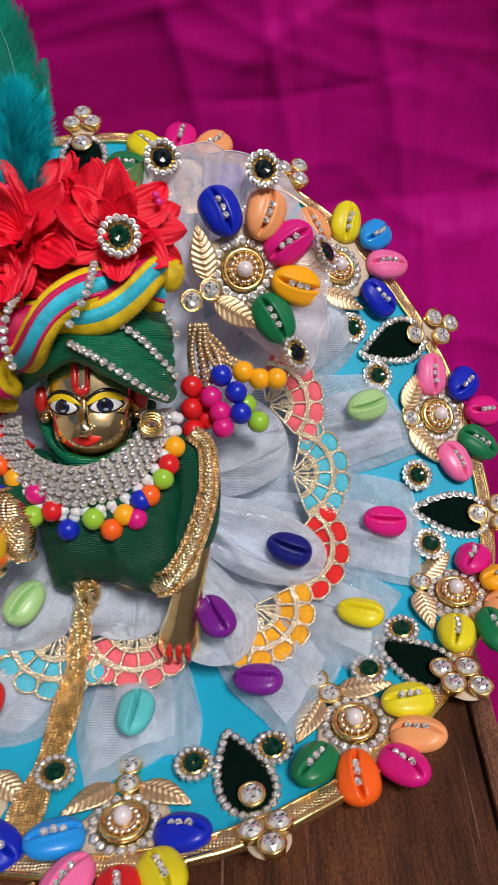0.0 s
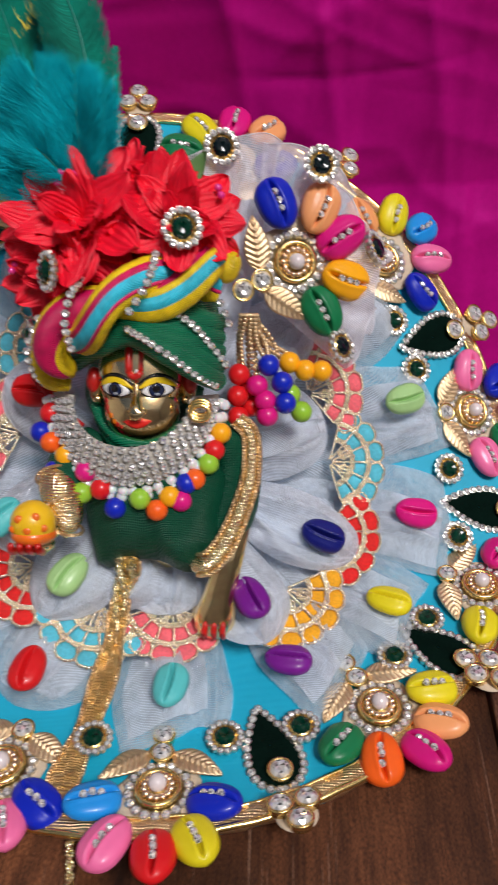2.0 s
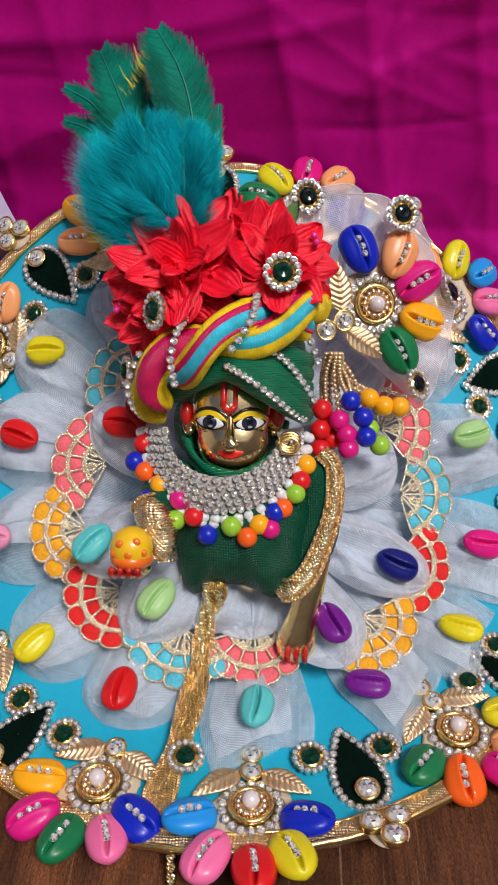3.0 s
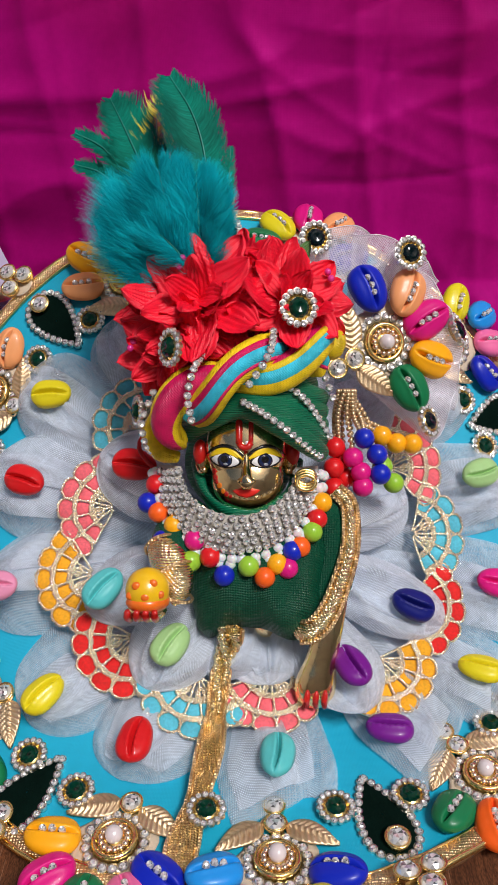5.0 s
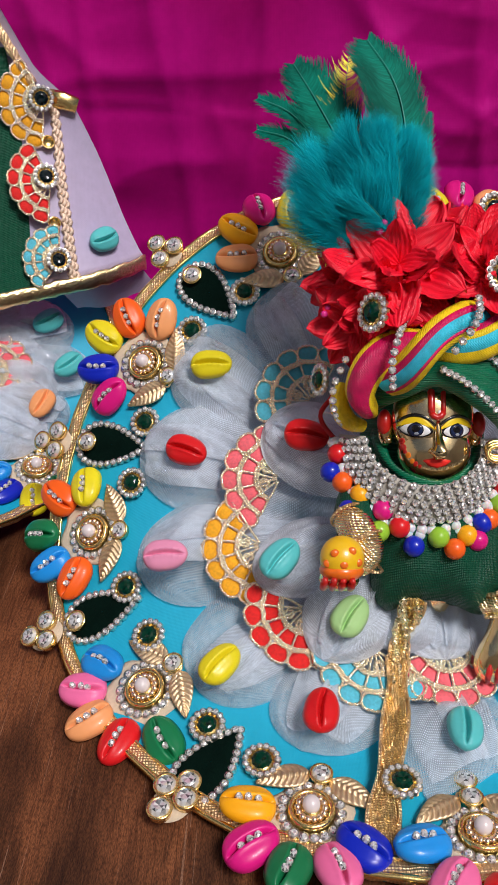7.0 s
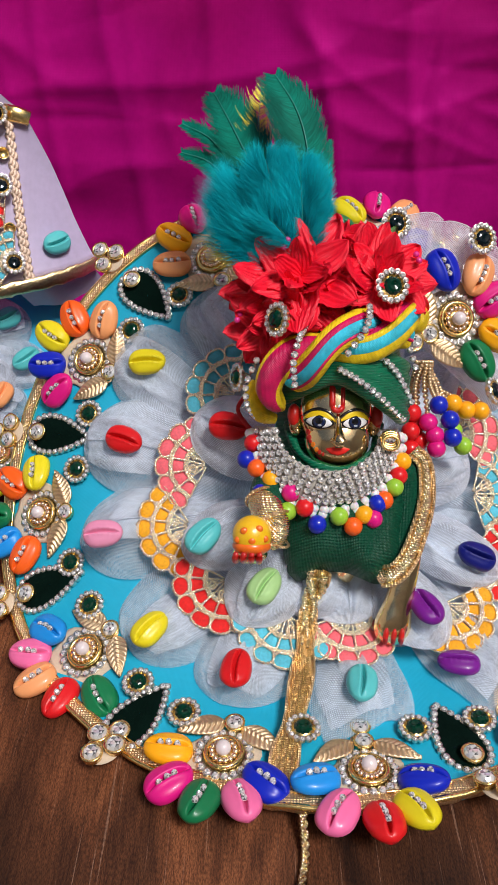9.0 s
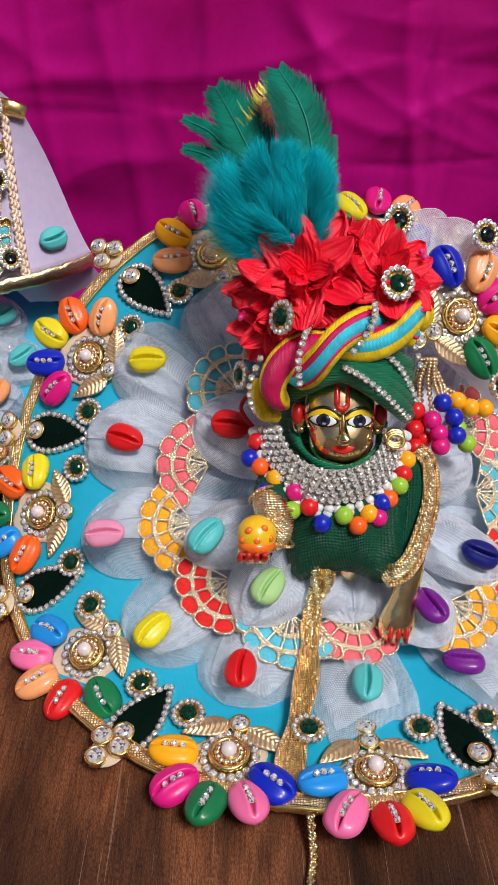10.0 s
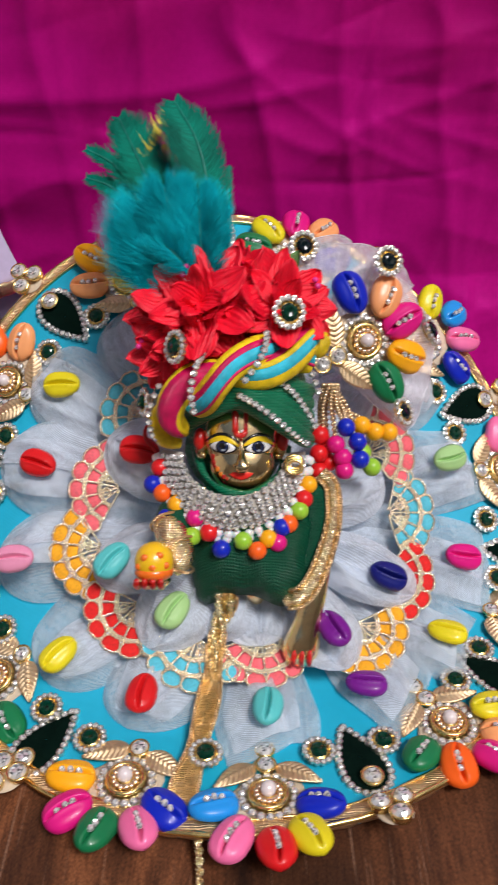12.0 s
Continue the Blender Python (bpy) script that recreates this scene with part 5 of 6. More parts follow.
def build_necklace():
    t = thing("bead_necklace", HEAD_M, "broad rhinestone collar edged with white and bright round beads", "necklace")
    inv = HEAD_M.inverted()
    bm = bmesh.new()
    rows = [[collar_at(f, a, -0.7 - d) for a in range(-92, 93, 4)] for f, d in ((0.0, 0), (0.25, 0), (0.5, 0), (0.75, 0), (0.75, 0.8), (0.25, 0.8), (0.0, 0.8))]
    grid(bm, rows, closed_u=True)
    bm.transform(inv)
    part("collar_band", bm, shader("pale satin backing", (0.46, 0.42, 0.36), 0.6, vary=0.2), t)
    for row in range(5):
        f = 0.04 + 0.155 * row
        n = 18 + 3 * row
        for k in range(n):
            a = -90 + 180 * (k + 0.5) / n + random.uniform(-0.8, 0.8)
            p = inv @ collar_at(f + random.uniform(-0.015, 0.015), a, random.uniform(-0.1, 0.5))
            up = Vector((math.sin(radians(a)) * 0.4 + random.uniform(-0.08, 0.08), -0.25 * math.cos(radians(a)) + random.uniform(-0.08, 0.08), 1))
            part("rhinestone", SMALL_STONE[(k + row) % 6], parent=t, m=Matrix.Translation(p) @ up.to_track_quat("Z", "Y").to_matrix().to_4x4() @ Matrix.Diagonal((1.02, 1.02, 1.0, 1)))
    white = mesh_of("white_bead", ball(0.0021, 12), WHITEBEAD)
    for k in range(22):
        a = -90 + 180 * (k + 0.5) / 22
        for f in (0.83, 0.93):
            part("white_bead", white, parent=t, m=inv @ Matrix.Translation(collar_at(f, a + random.uniform(-1.5, 1.5), -1.0)))
    beads = {c: mesh_of("bead " + c, ball(0.0038, 18), shader("glossy bead " + c, PAINT[c], 0.34, vary=0.08, scale=200, coat=0.3, spec=0.3)) for c in ("red", "blue", "orange", "amber", "magenta", "lime")}
    row = (("red", -33.5, -15.3), ("blue", -36.2, -21.9), ("orange", -32, -25.3), ("amber", -25.9, -29.6), ("blue", -29.9, -35), ("magenta", -18.2, -34.5), ("lime", -19.4, -41.9), ("red", -12.5, -40.2), ("blue", -7.5, -46.7),
           ("lime", 1.1, -43.3), ("orange", 6.9, -47.3), ("amber", 11.3, -42.6), ("magenta", 15.1, -44.2), ("blue", 16.8, -38.2), ("orange", 19.6, -36.9), ("lime", 24.1, -31.7), ("red", 26, -27.2), ("amber", 28, -21.4))
    for c, a, b in row:
        cosine = max(0.0, -(b + 10) / math.hypot(a + 3, b + 10))
        part("bead", beads[c], parent=t, label="glossy %s bead" % c, m=inv @ Matrix.Translation(at(a, b, -12 + 12.5 * cosine - 5.5 * (1 - cosine))))
    strand = smooth_line([collar_at(0.3, -92, 0.5), collar_at(0.7, -100, 3), collar_at(1.15, -104, 1), collar_at(1.5, -98, -3)], 16)
    bm = tube(strand, 0.00025, 5)
    bm.transform(inv)
    part("loose_thread", bm, WHITEBEAD, t, "loose white thread end")


build_necklace()


# ---- turban ----
def build_turban():
    t = thing("turban", HEAD_M, "green cloth turban with a twisted satin roll and rhinestone chains", "turban")
    inv = HEAD_M.inverted()
    bm = bmesh.new()
    blob(bm, (2, 20, -16), 25, 18, 21, 0, 36)
    bm.transform(inv)
    part("crown", bm, GREENSATIN, t)
    bm = bmesh.new()
    blob(bm, (-3, -7, -28), 21, 20, 8, 0, 30)
    bm.transform(inv)
    part("neck_cloth", bm, GREENSATIN, t)
    bm = bmesh.new()
    for k in range(2):
        tube(smooth_line([at(-19, -6 - k, -20), at(-15.5, -17 - 2.4 * k, -13 - 1.5 * k), at(-8, -23.5 - 2.6 * k, -7 - 2 * k), at(0.5, -25 - 2.8 * k, -5.5 - 2 * k), at(9, -23 - 2.6 * k, -7 - 2 * k), at(16, -17 - 2.4 * k, -13 - 1.5 * k), at(19.5, -6 - k, -20)], 30), [0.0017 + 0.0004 * math.sin(q * 0.7 + k) for q in range(30)], 10, bm)
    bm.transform(inv)
    part("neck_scarf", bm, GREENSATIN, t, "green cloth folded round the neck")
    for k in range(5):
        f = k / 4
        line = smooth_line([at(-24, 3 + 3 * f, -12), at(-13, 9 + 3 * f, -1 - f), at(-1, 13.5 + 7 * f, 4 - 2 * f), at(12, 7 + 13 * f, 5.5 - 3 * f), at(22, 0.5 + 17 * f, -1 - 2 * f), at(27, -3 + 20 * f, -10)], 30)
        bm = bmesh.new()
        tube(line, [0.0035 + 0.0012 * math.sin(q / 29 * 3.14) for q in range(30)], 14, bm)
        bm.transform(inv)
        part("cloth_wrap", bm, GREENSATIN, t)
    axis = smooth_line([at(-28.5, 4, -5), at(-25, 10, 1.5), at(-16, 17.5, 7), at(-5, 23.5, 9), at(9, 28, 8), at(21, 33, 3), at(26, 34.5, -2), at(30, 35.5, -9)], 90)
    fr = frames(axis, HO)
    mid = (("yellow", 0, 52), ("magenta", 52, 78), ("teal", 78, 122), ("magenta", 122, 136), ("yellow", 136, 184))
    left = (("yellow", 0, 38), ("magenta", 38, 146), ("yellow", 146, 184))
    right = (("magenta", 0, 46), ("yellow", 46, 72), ("teal", 72, 114), ("yellow", 114, 184))
    for turn, bands, q0, q1 in ((0, mid, 16, 74), (math.pi, left, 0, 38), (math.pi, right, 37, 84)):
        for c, a0, a1 in bands + (("yellow", 184, 360),):
            bm = bmesh.new()
            rows = []
            for q in range(q0, q1):
                p, tt, sd, w = fr[q]
                up = sd if sd.dot(HU) > 0 else -sd
                out = w if w.dot(HO) > 0 else -w
                ph = turn + math.pi / 2 - (q - 37) * math.pi / 27
                o = p + up * 0.0047 * math.cos(ph) + out * 0.0047 * math.sin(ph)
                fat = 0.0059 * min(1.0, 0.5 + 0.5 * math.sqrt(min(1.0, (q + 1) / 9)), 0.55 + 0.45 * math.sqrt((90 - q) / 12))
                row = []
                for k in range(9):
                    a = radians(a0 + (a1 - a0) * k / 8)
                    r = fat + 0.0005 * math.sin(math.pi * k / 8)
                    row.append(o + up * r * math.cos(a) + out * r * math.sin(a))
                rows.append(row)
            grid(bm, rows)
            bm.transform(inv)
            part("satin_stripe", bm, THREAD[c], t, "%s satin stripe of the twisted roll" % c)
    chains = (((-1, 14.5, 10), (6, 10.5, 11.5), (14, 5, 9), (21, -0.5, 3.5), (26.5, -4, -4)), ((13, 21, 9), (20, 16, 6), (25, 10, 1), (30, 3, -6)), ((27, 27, -2), (29, 22, -3), (31, 17, -5)),
              ((-15, 30, 13), (-17.5, 25, 18), (-19.5, 16, 18), (-18.5, 8, 14)), ((9, 38, 15), (8.5, 33, 19), (6, 27, 19.5), (1, 20, 18)), ((-33, 18, 0), (-37, 8, 0), (-36, 0, -3), (-33, -4, -5)))
    for line in chains:
        pts = smooth_line([at(*p) for p in line], 12 if len(line) > 3 else 8)
        length = sum((a - b).length for a, b in zip(pts, pts[1:]))
        n = max(4, int(length / 0.0025))
        pts = smooth_line([at(*p) for p in line], n)
        for k, p in enumerate(pts):
            part("rhinestone", SMALL_STONE[k % 6], parent=t, m=inv @ Matrix.Translation(p) @ HEAD_M.to_3x3().to_4x4() @ pose(0, 0, 0, random.uniform(-14, 14), random.uniform(-14, 14), 0) @ Matrix.Diagonal((1.02, 1.02, 1.02, 1)))
    tie = smooth_line([at(-36, 6, -14), at(-40, -2, -16), at(-32, -12, -18), at(-22, -20, -16)], 20)
    bm = tube(tie, 0.0009, 8)
    bm.transform(inv)
    part("tie_string", bm, shader("red cotton string", (0.45, 0.006, 0.01), 0.8, vary=0.2), t, "red cotton tie string")
    tail = smooth_line([at(-33, 10, -6), at(-34.5, 3, -5), at(-31, -3, -6), at(-25, -5, -9)], 20)
    bm = tube(tail, [0.0022 + 0.0014 * math.sin(k / 19 * 3.1) for k in range(20)], 12)
    bm.transform(inv)
    part("satin_stripe", bm, THREAD["yellow"], t, "yellow satin end of the twisted roll")
    # amber knot and gold hoop at the side
    bm = bmesh.new()
    blob(bm, (30.2, 35.2, -1), 4.6, 5.2, 4.6, 0, 20)
    blob(bm, (32.6, 36.8, -1.5), 2.8, 4.2, 3.6, 0, 14)
    bm.transform(inv)
    part("knot", bm, THREAD["yellow"], t, "yellow satin knot")
    hoop = bmesh.new()
    for k in range(3):
        tube([at(21.5 + 3.3 * math.cos(q), -13.6 + 0.9 * k + 2.7 * math.sin(q), -2.5 - 0.9 * k) for q in [2 * math.pi * i / 20 for i in range(20)]], 0.0008, 8, hoop, closed=True)
    tagged(part("gold_hoop", hoop, GOLD), "coiled gold wire hoop at the figurine's ear", "hoop")


build_turban()


def petal_satin(length, width, curl, seed):
    """A pleated satin petal with a long point."""
    rnd = random.Random(seed)
    bm = bmesh.new()
    rows = []
    ph = rnd.uniform(0, 6)
    for i in range(23):
        s = i / 22
        w = width * 1.62 * (s + 0.05) ** 0.62 * (1.0 - s) ** 0.72 * (1 + 0.15 * noise.noise((s * 17, ph, 0)))
        row = []
        for j in range(25):
            q = -1 + j / 12
            z = curl * s * s * length + 0.16 * width * abs(q) ** 1.5 * (1 - 0.6 * s) * math.copysign(1, math.sin(ph)) - 0.0005 * math.exp(-(q / 0.12) ** 2) * (1 - s)
            z += 0.00042 * math.cos(q * 19 + ph + 2 * s) * min(1, 3 * (1 - s))
            z += 0.003 * noise.noise((q * 1.2 + ph, s * 2.4, seed)) * s
            row.append((length * s, w * q + 0.0012 * math.sin(s * 4 + ph) * s, z))
        rows.append(row)
    grid(bm, rows)
    grid(bm, [[(x, y, z - 0.0002) for x, y, z in row[::-1]] for row in rows])
    return mesh_of("satin_petal", bm, REDSATIN)


RED_PETALS = [petal_satin(0.0275, 0.0118, c, k) for k, c in enumerate((0.0, 0.18, 0.3, -0.12, 0.1, -0.25, 0.05, -0.18))]


def satin_flower(a, b, c, tilt_x, tilt_y, size):
    m = Matrix.Translation(at(a, b, c)) @ HEAD_M.to_3x3().to_4x4() @ pose(0, 0, 0, tilt_x, tilt_y, random.uniform(0, 60)) @ Matrix.Diagonal((size, size, size, 1))
    t = thing("satin_flower", m, "red satin poinsettia flower on the turban", "flower", "satin flowers on the turban")
    for layer, (n, lift, scale) in enumerate(((8, -4, 1.0), (8, 14, 0.98), (6, 30, 0.84), (4, 52, 0.6))):
        for k in range(n):
            q = RED_PETALS[(k * 5 + layer * 3) % 8]
            part("satin_petal", q, parent=t, m=pose(0, 0, 0.001 * layer, 0, 0, 360 * (k + 0.5 * layer) / n + random.uniform(-9, 9)) @ pose(0, 0, 0, random.uniform(-18, 18), -lift + random.uniform(-9, 9), 0) @ Matrix.Diagonal((scale, scale, scale, 1)))


for a, b, c, tx, ty, sz in ((-16, 50, 3, -14, -6, 1.0), (15, 50, 3, -6, 14, 0.82), (-25, 33, -3, 22, -34, 0.78), (2, 46, 1, 16, 0, 0.6), (-22, 38, 2, 26, -12, 0.62), (-4, 60, -8, -46, 0, 0.72), (-30, 48, -6, -10, -40, 0.7)):
    satin_flower(a, b, c, tx, ty, sz)
LEAFLET = petal_satin(0.02, 0.006, 0.1, 21)
LEAFLET.materials.clear()
LEAFLET.materials.append(weave("pale green ribbon", (0.12, 0.26, 0.07), 0.0005, 0.5, 0, 0.5, 0.0))
for a, b, c, tx, ty, rz in ((13, 57, -10, -20, 0, 62),):
    tagged(part("green_leaf", LEAFLET, m=Matrix.Translation(at(a, b, c)) @ HEAD_M.to_3x3().to_4x4() @ pose(0, 0, 0, tx, ty, rz)), "pale green ribbon leaf beside the satin flowers", "leaf", "ribbon leaves of the satin flowers")
BERRY = mesh_of("berry", ball(0.0013, 10), shader("pink pearl berry", (0.75, 0.03, 0.25), 0.2, vary=0.1, coat=0.7))
for bx, by, bz in ((-22, 64, 9), (-20, 62, 10), (-18, 63.5, 9), (-23.5, 61, 9), (-21, 66, 8), (28, 60, 6), (29, 57.5, 7), (-40, 36, 2), (-41, 33.5, 2)):
    tagged(part("berry", BERRY, m=Matrix.Translation(at(bx, by, bz))), "tiny pink pearl berry in the satin flowers", "berry", "berries in the satin flowers")


def facing(a, b, c, rx=0, ry=0, s=1.0):
    return Matrix.Translation(at(a, b, c)) @ HEAD_M.to_3x3().to_4x4() @ pose(0, 0, 0, rx, ry, 0) @ Matrix.Diagonal((s, s, s, 1))


for a, b, c, rx, ry, s in ((17.0, 46.0, 13.0, 0, 10, 1.0), (-23.8, 32.6, 12.5, 0, -52, 1.0), (-38.6, 12, -17, 0, -66, 0.9)):
    gem_button(facing(a, b, c, rx, ry, s), False, "gem buttons on the turban")


# ---- feather plume ----
def barb(bm, p0, d1, d2, length, width, rnd, curl):
    """One curved barb: a thin tapering ribbon that starts along d1 and ends along d2."""
    side = d1.cross(d2)
    side = (side if side.length > 1e-6 else d1.cross(HO)).normalized()
    side = (side.cross(d1)).normalized()
    prev, p = None, p0.copy()
    for k in range(4):
        f = k / 3
        w = side * width * (1 - 0.85 * f)
        cur = (bm.verts.new(p - w), bm.verts.new(p + w))
        if prev:
            bm.faces.new((prev[0], prev[1], cur[1], cur[0]))
        prev = cur
        d = (d1 * (1 - f) + d2 * f).normalized()
        p = p + d * length / 3 + side * curl * math.sin(f * 5) * length


def feather(bm, line, left, right, n, down, rnd):
    """A bent shaft with barbs: even and close on the vane, loose and wavy on the downy share at its foot."""
    pts = smooth_line([at(*p) for p in line], 40)
    fr = frames(pts, HO)
    clump = [HX * rnd.uniform(-0.8, 0.8) + HU * rnd.uniform(-0.3, 0.8) + HO * rnd.uniform(-0.5, 0.7) for _ in range(34)]
    split = [rnd.uniform(-0.13, 0.13) for _ in range(2)]
    for _ in range(n):
        s = rnd.random()
        k = min(38, int(s * 39))
        p, tt, sd, w = fr[k]
        p = p.lerp(fr[k + 1][0], s * 39 - k)
        sg = rnd.choice((-1, 1))
        # sd points to one side of the shaft
        lat = sd if sd.dot(HX) > 0 else -sd
        lat = lat * sg
        wide = (right if sg > 0 else left) / 1000 * math.sin(math.pi * min(1, 0.14 + 0.83 * s)) ** 0.55
        if s < down:
            ln = wide * rnd.uniform(0.7, 1.35)
            cl = clump[int(s * 15.99) * 2 + (sg > 0)]
            d1 = (lat * rnd.uniform(0.3, 1) + tt * rnd.uniform(0.1, 0.9) + w * rnd.uniform(-0.5, 0.9)).normalized()
            d2 = (lat * rnd.uniform(0.0, 0.6) + tt * rnd.uniform(0.1, 0.7) + w * rnd.uniform(-0.3, 0.4) + HU * 0.2 + cl).normalized()
            barb(bm, p, d1, d2, ln, rnd.uniform(0.00008, 0.00016), rnd, rnd.uniform(-0.08, 0.08))
        else:
            sp = 0.22 * noise.noise((s * 9, split[0] * 40 + sg, 0.5))
            ln = wide * (rnd.uniform(0.75, 1.1) if rnd.random() < 0.74 else rnd.uniform(1.05, 1.75)) * (1 + 0.22 * noise.noise((s * 14, split[1] * 40 + sg, 2.5)))
            d1 = (lat * 0.9 + tt * 0.55 + w * rnd.uniform(-0.05, 0.08)).normalized()
            d2 = (lat * (0.25 + sp + rnd.uniform(-0.12, 0.12)) * (1 - 0.7 * max(0.0, s - 0.6)) + tt * (1.2 + s - sp) + w * rnd.uniform(-0.15, 0.1)).normalized()
            barb(bm, p, d1, d2, ln, rnd.uniform(0.00018, 0.00036) * (0.7 if n < 500 else 1), rnd, 0)


def build_plume():
    def plumage(name, color, vary):
        m = shader(name, color, 0.65, vary=vary, scale=70, spec=0.12)
        nt = m.node_tree
        b = nt.nodes["Principled BSDF"]
        geo = nt.nodes.new("ShaderNodeNewGeometry")
        hsv = nt.nodes.new("ShaderNodeHueSaturation")
        rng = nt.nodes.new("ShaderNodeMapRange")
        rng.inputs["To Min"].default_value, rng.inputs["To Max"].default_value = 0.72, 1.32
        nt.links.new(geo.outputs["Random Per Island"], rng.inputs["Value"])
        nt.links.new(rng.outputs[0], hsv.inputs["Value"])
        nt.links.new(b.inputs["Base Color"].links[0].from_socket, hsv.inputs["Color"])
        nt.links.new(hsv.outputs[0], b.inputs["Base Color"])
        return m
    teal, deep, yellow = plumage("teal feather", (0.003, 0.48, 0.55), 0.5), plumage("green teal feather", (0.001, 0.17, 0.115), 0.6), plumage("yellow feather", (0.9, 0.74, 0.08), 0.3)
    quill = shader("pale green quill", (0.03, 0.27, 0.21), 0.4, vary=0.2, scale=300)
    t = thing("feather_plume", HEAD_M, "fluffy teal feather plume with a yellow tip on the turban", "plume")
    inv = HEAD_M.inverted()
    rnd = random.Random(7)
    for line, left, right, n, down, m in (
            (((-14, 58, 0), (-13.5, 84, 2), (-15.5, 103, 3), (-20, 117, 2), (-28, 131, -2)), 12, 8, 7600, 0.3, deep),
            (((-24, 58, -2), (-35, 92, -6), (-44, 113, -14), (-53, 132, -24)), 9, 12, 6400, 0.35, deep),
            (((-28, 60, -3), (-42, 92, -8), (-53, 109, -15), (-66, 118, -22)), 5, 6, 1400, 0.3, deep),
            (((-28, 58, -1), (-44, 87, -8), (-54, 100, -15), (-66, 106, -22)), 5, 6, 1300, 0.35, deep),
            (((-10, 60, 1), (-7, 84, 1), (-6.5, 95, 1), (-6, 105, 1)), 4, 3, 420, 0.2, deep),
            (((-24, 66, -4), (-30, 95, -9), (-34, 113, -13), (-33, 132, -17)), 9, 9, 300, 0.0, yellow),
            (((-26, 57, 0), (-36, 76, 2), (-41, 88, 2)), 19, 14, 7600, 1.0, teal),
            (((-22, 58, 3), (-28, 82, 6), (-31, 95, 5)), 15, 15, 8600, 1.0, teal),
            (((-16, 58, 4), (-17, 80, 7), (-18, 94, 5)), 15, 13, 8600, 1.0, teal),
            (((-13, 58, 1), (-10, 76, 2), (-9.5, 95, 1)), 12, 7, 5600, 0.9, teal),
            (((-28, 55, -2), (-42, 68, 0), (-48, 82, -1)), 14, 13, 5200, 1.0, teal),
            (((-20, 62, 8), (-28, 70, 10), (-34, 74, 8)), 12, 13, 3400, 1.0, teal),
            (((-32, 54, -5), (-46, 62, -6), (-50, 72, -6)), 9, 9, 900, 1.0, yellow)):
        bm = bmesh.new()
        feather(bm, line, left, right, n, down, rnd)
        bm.transform(inv)
        vane = part("feather", bm, m, t)
        shaft = tube([p + HO * 0.0006 for p in smooth_line([at(*p) for p in line], 40)], [0.00042 * (1 - 0.8 * k / 39) for k in range(40)], 6)
        shaft.transform(inv)
        part("shaft", shaft, quill, vane, "pale green quill")


build_plume()


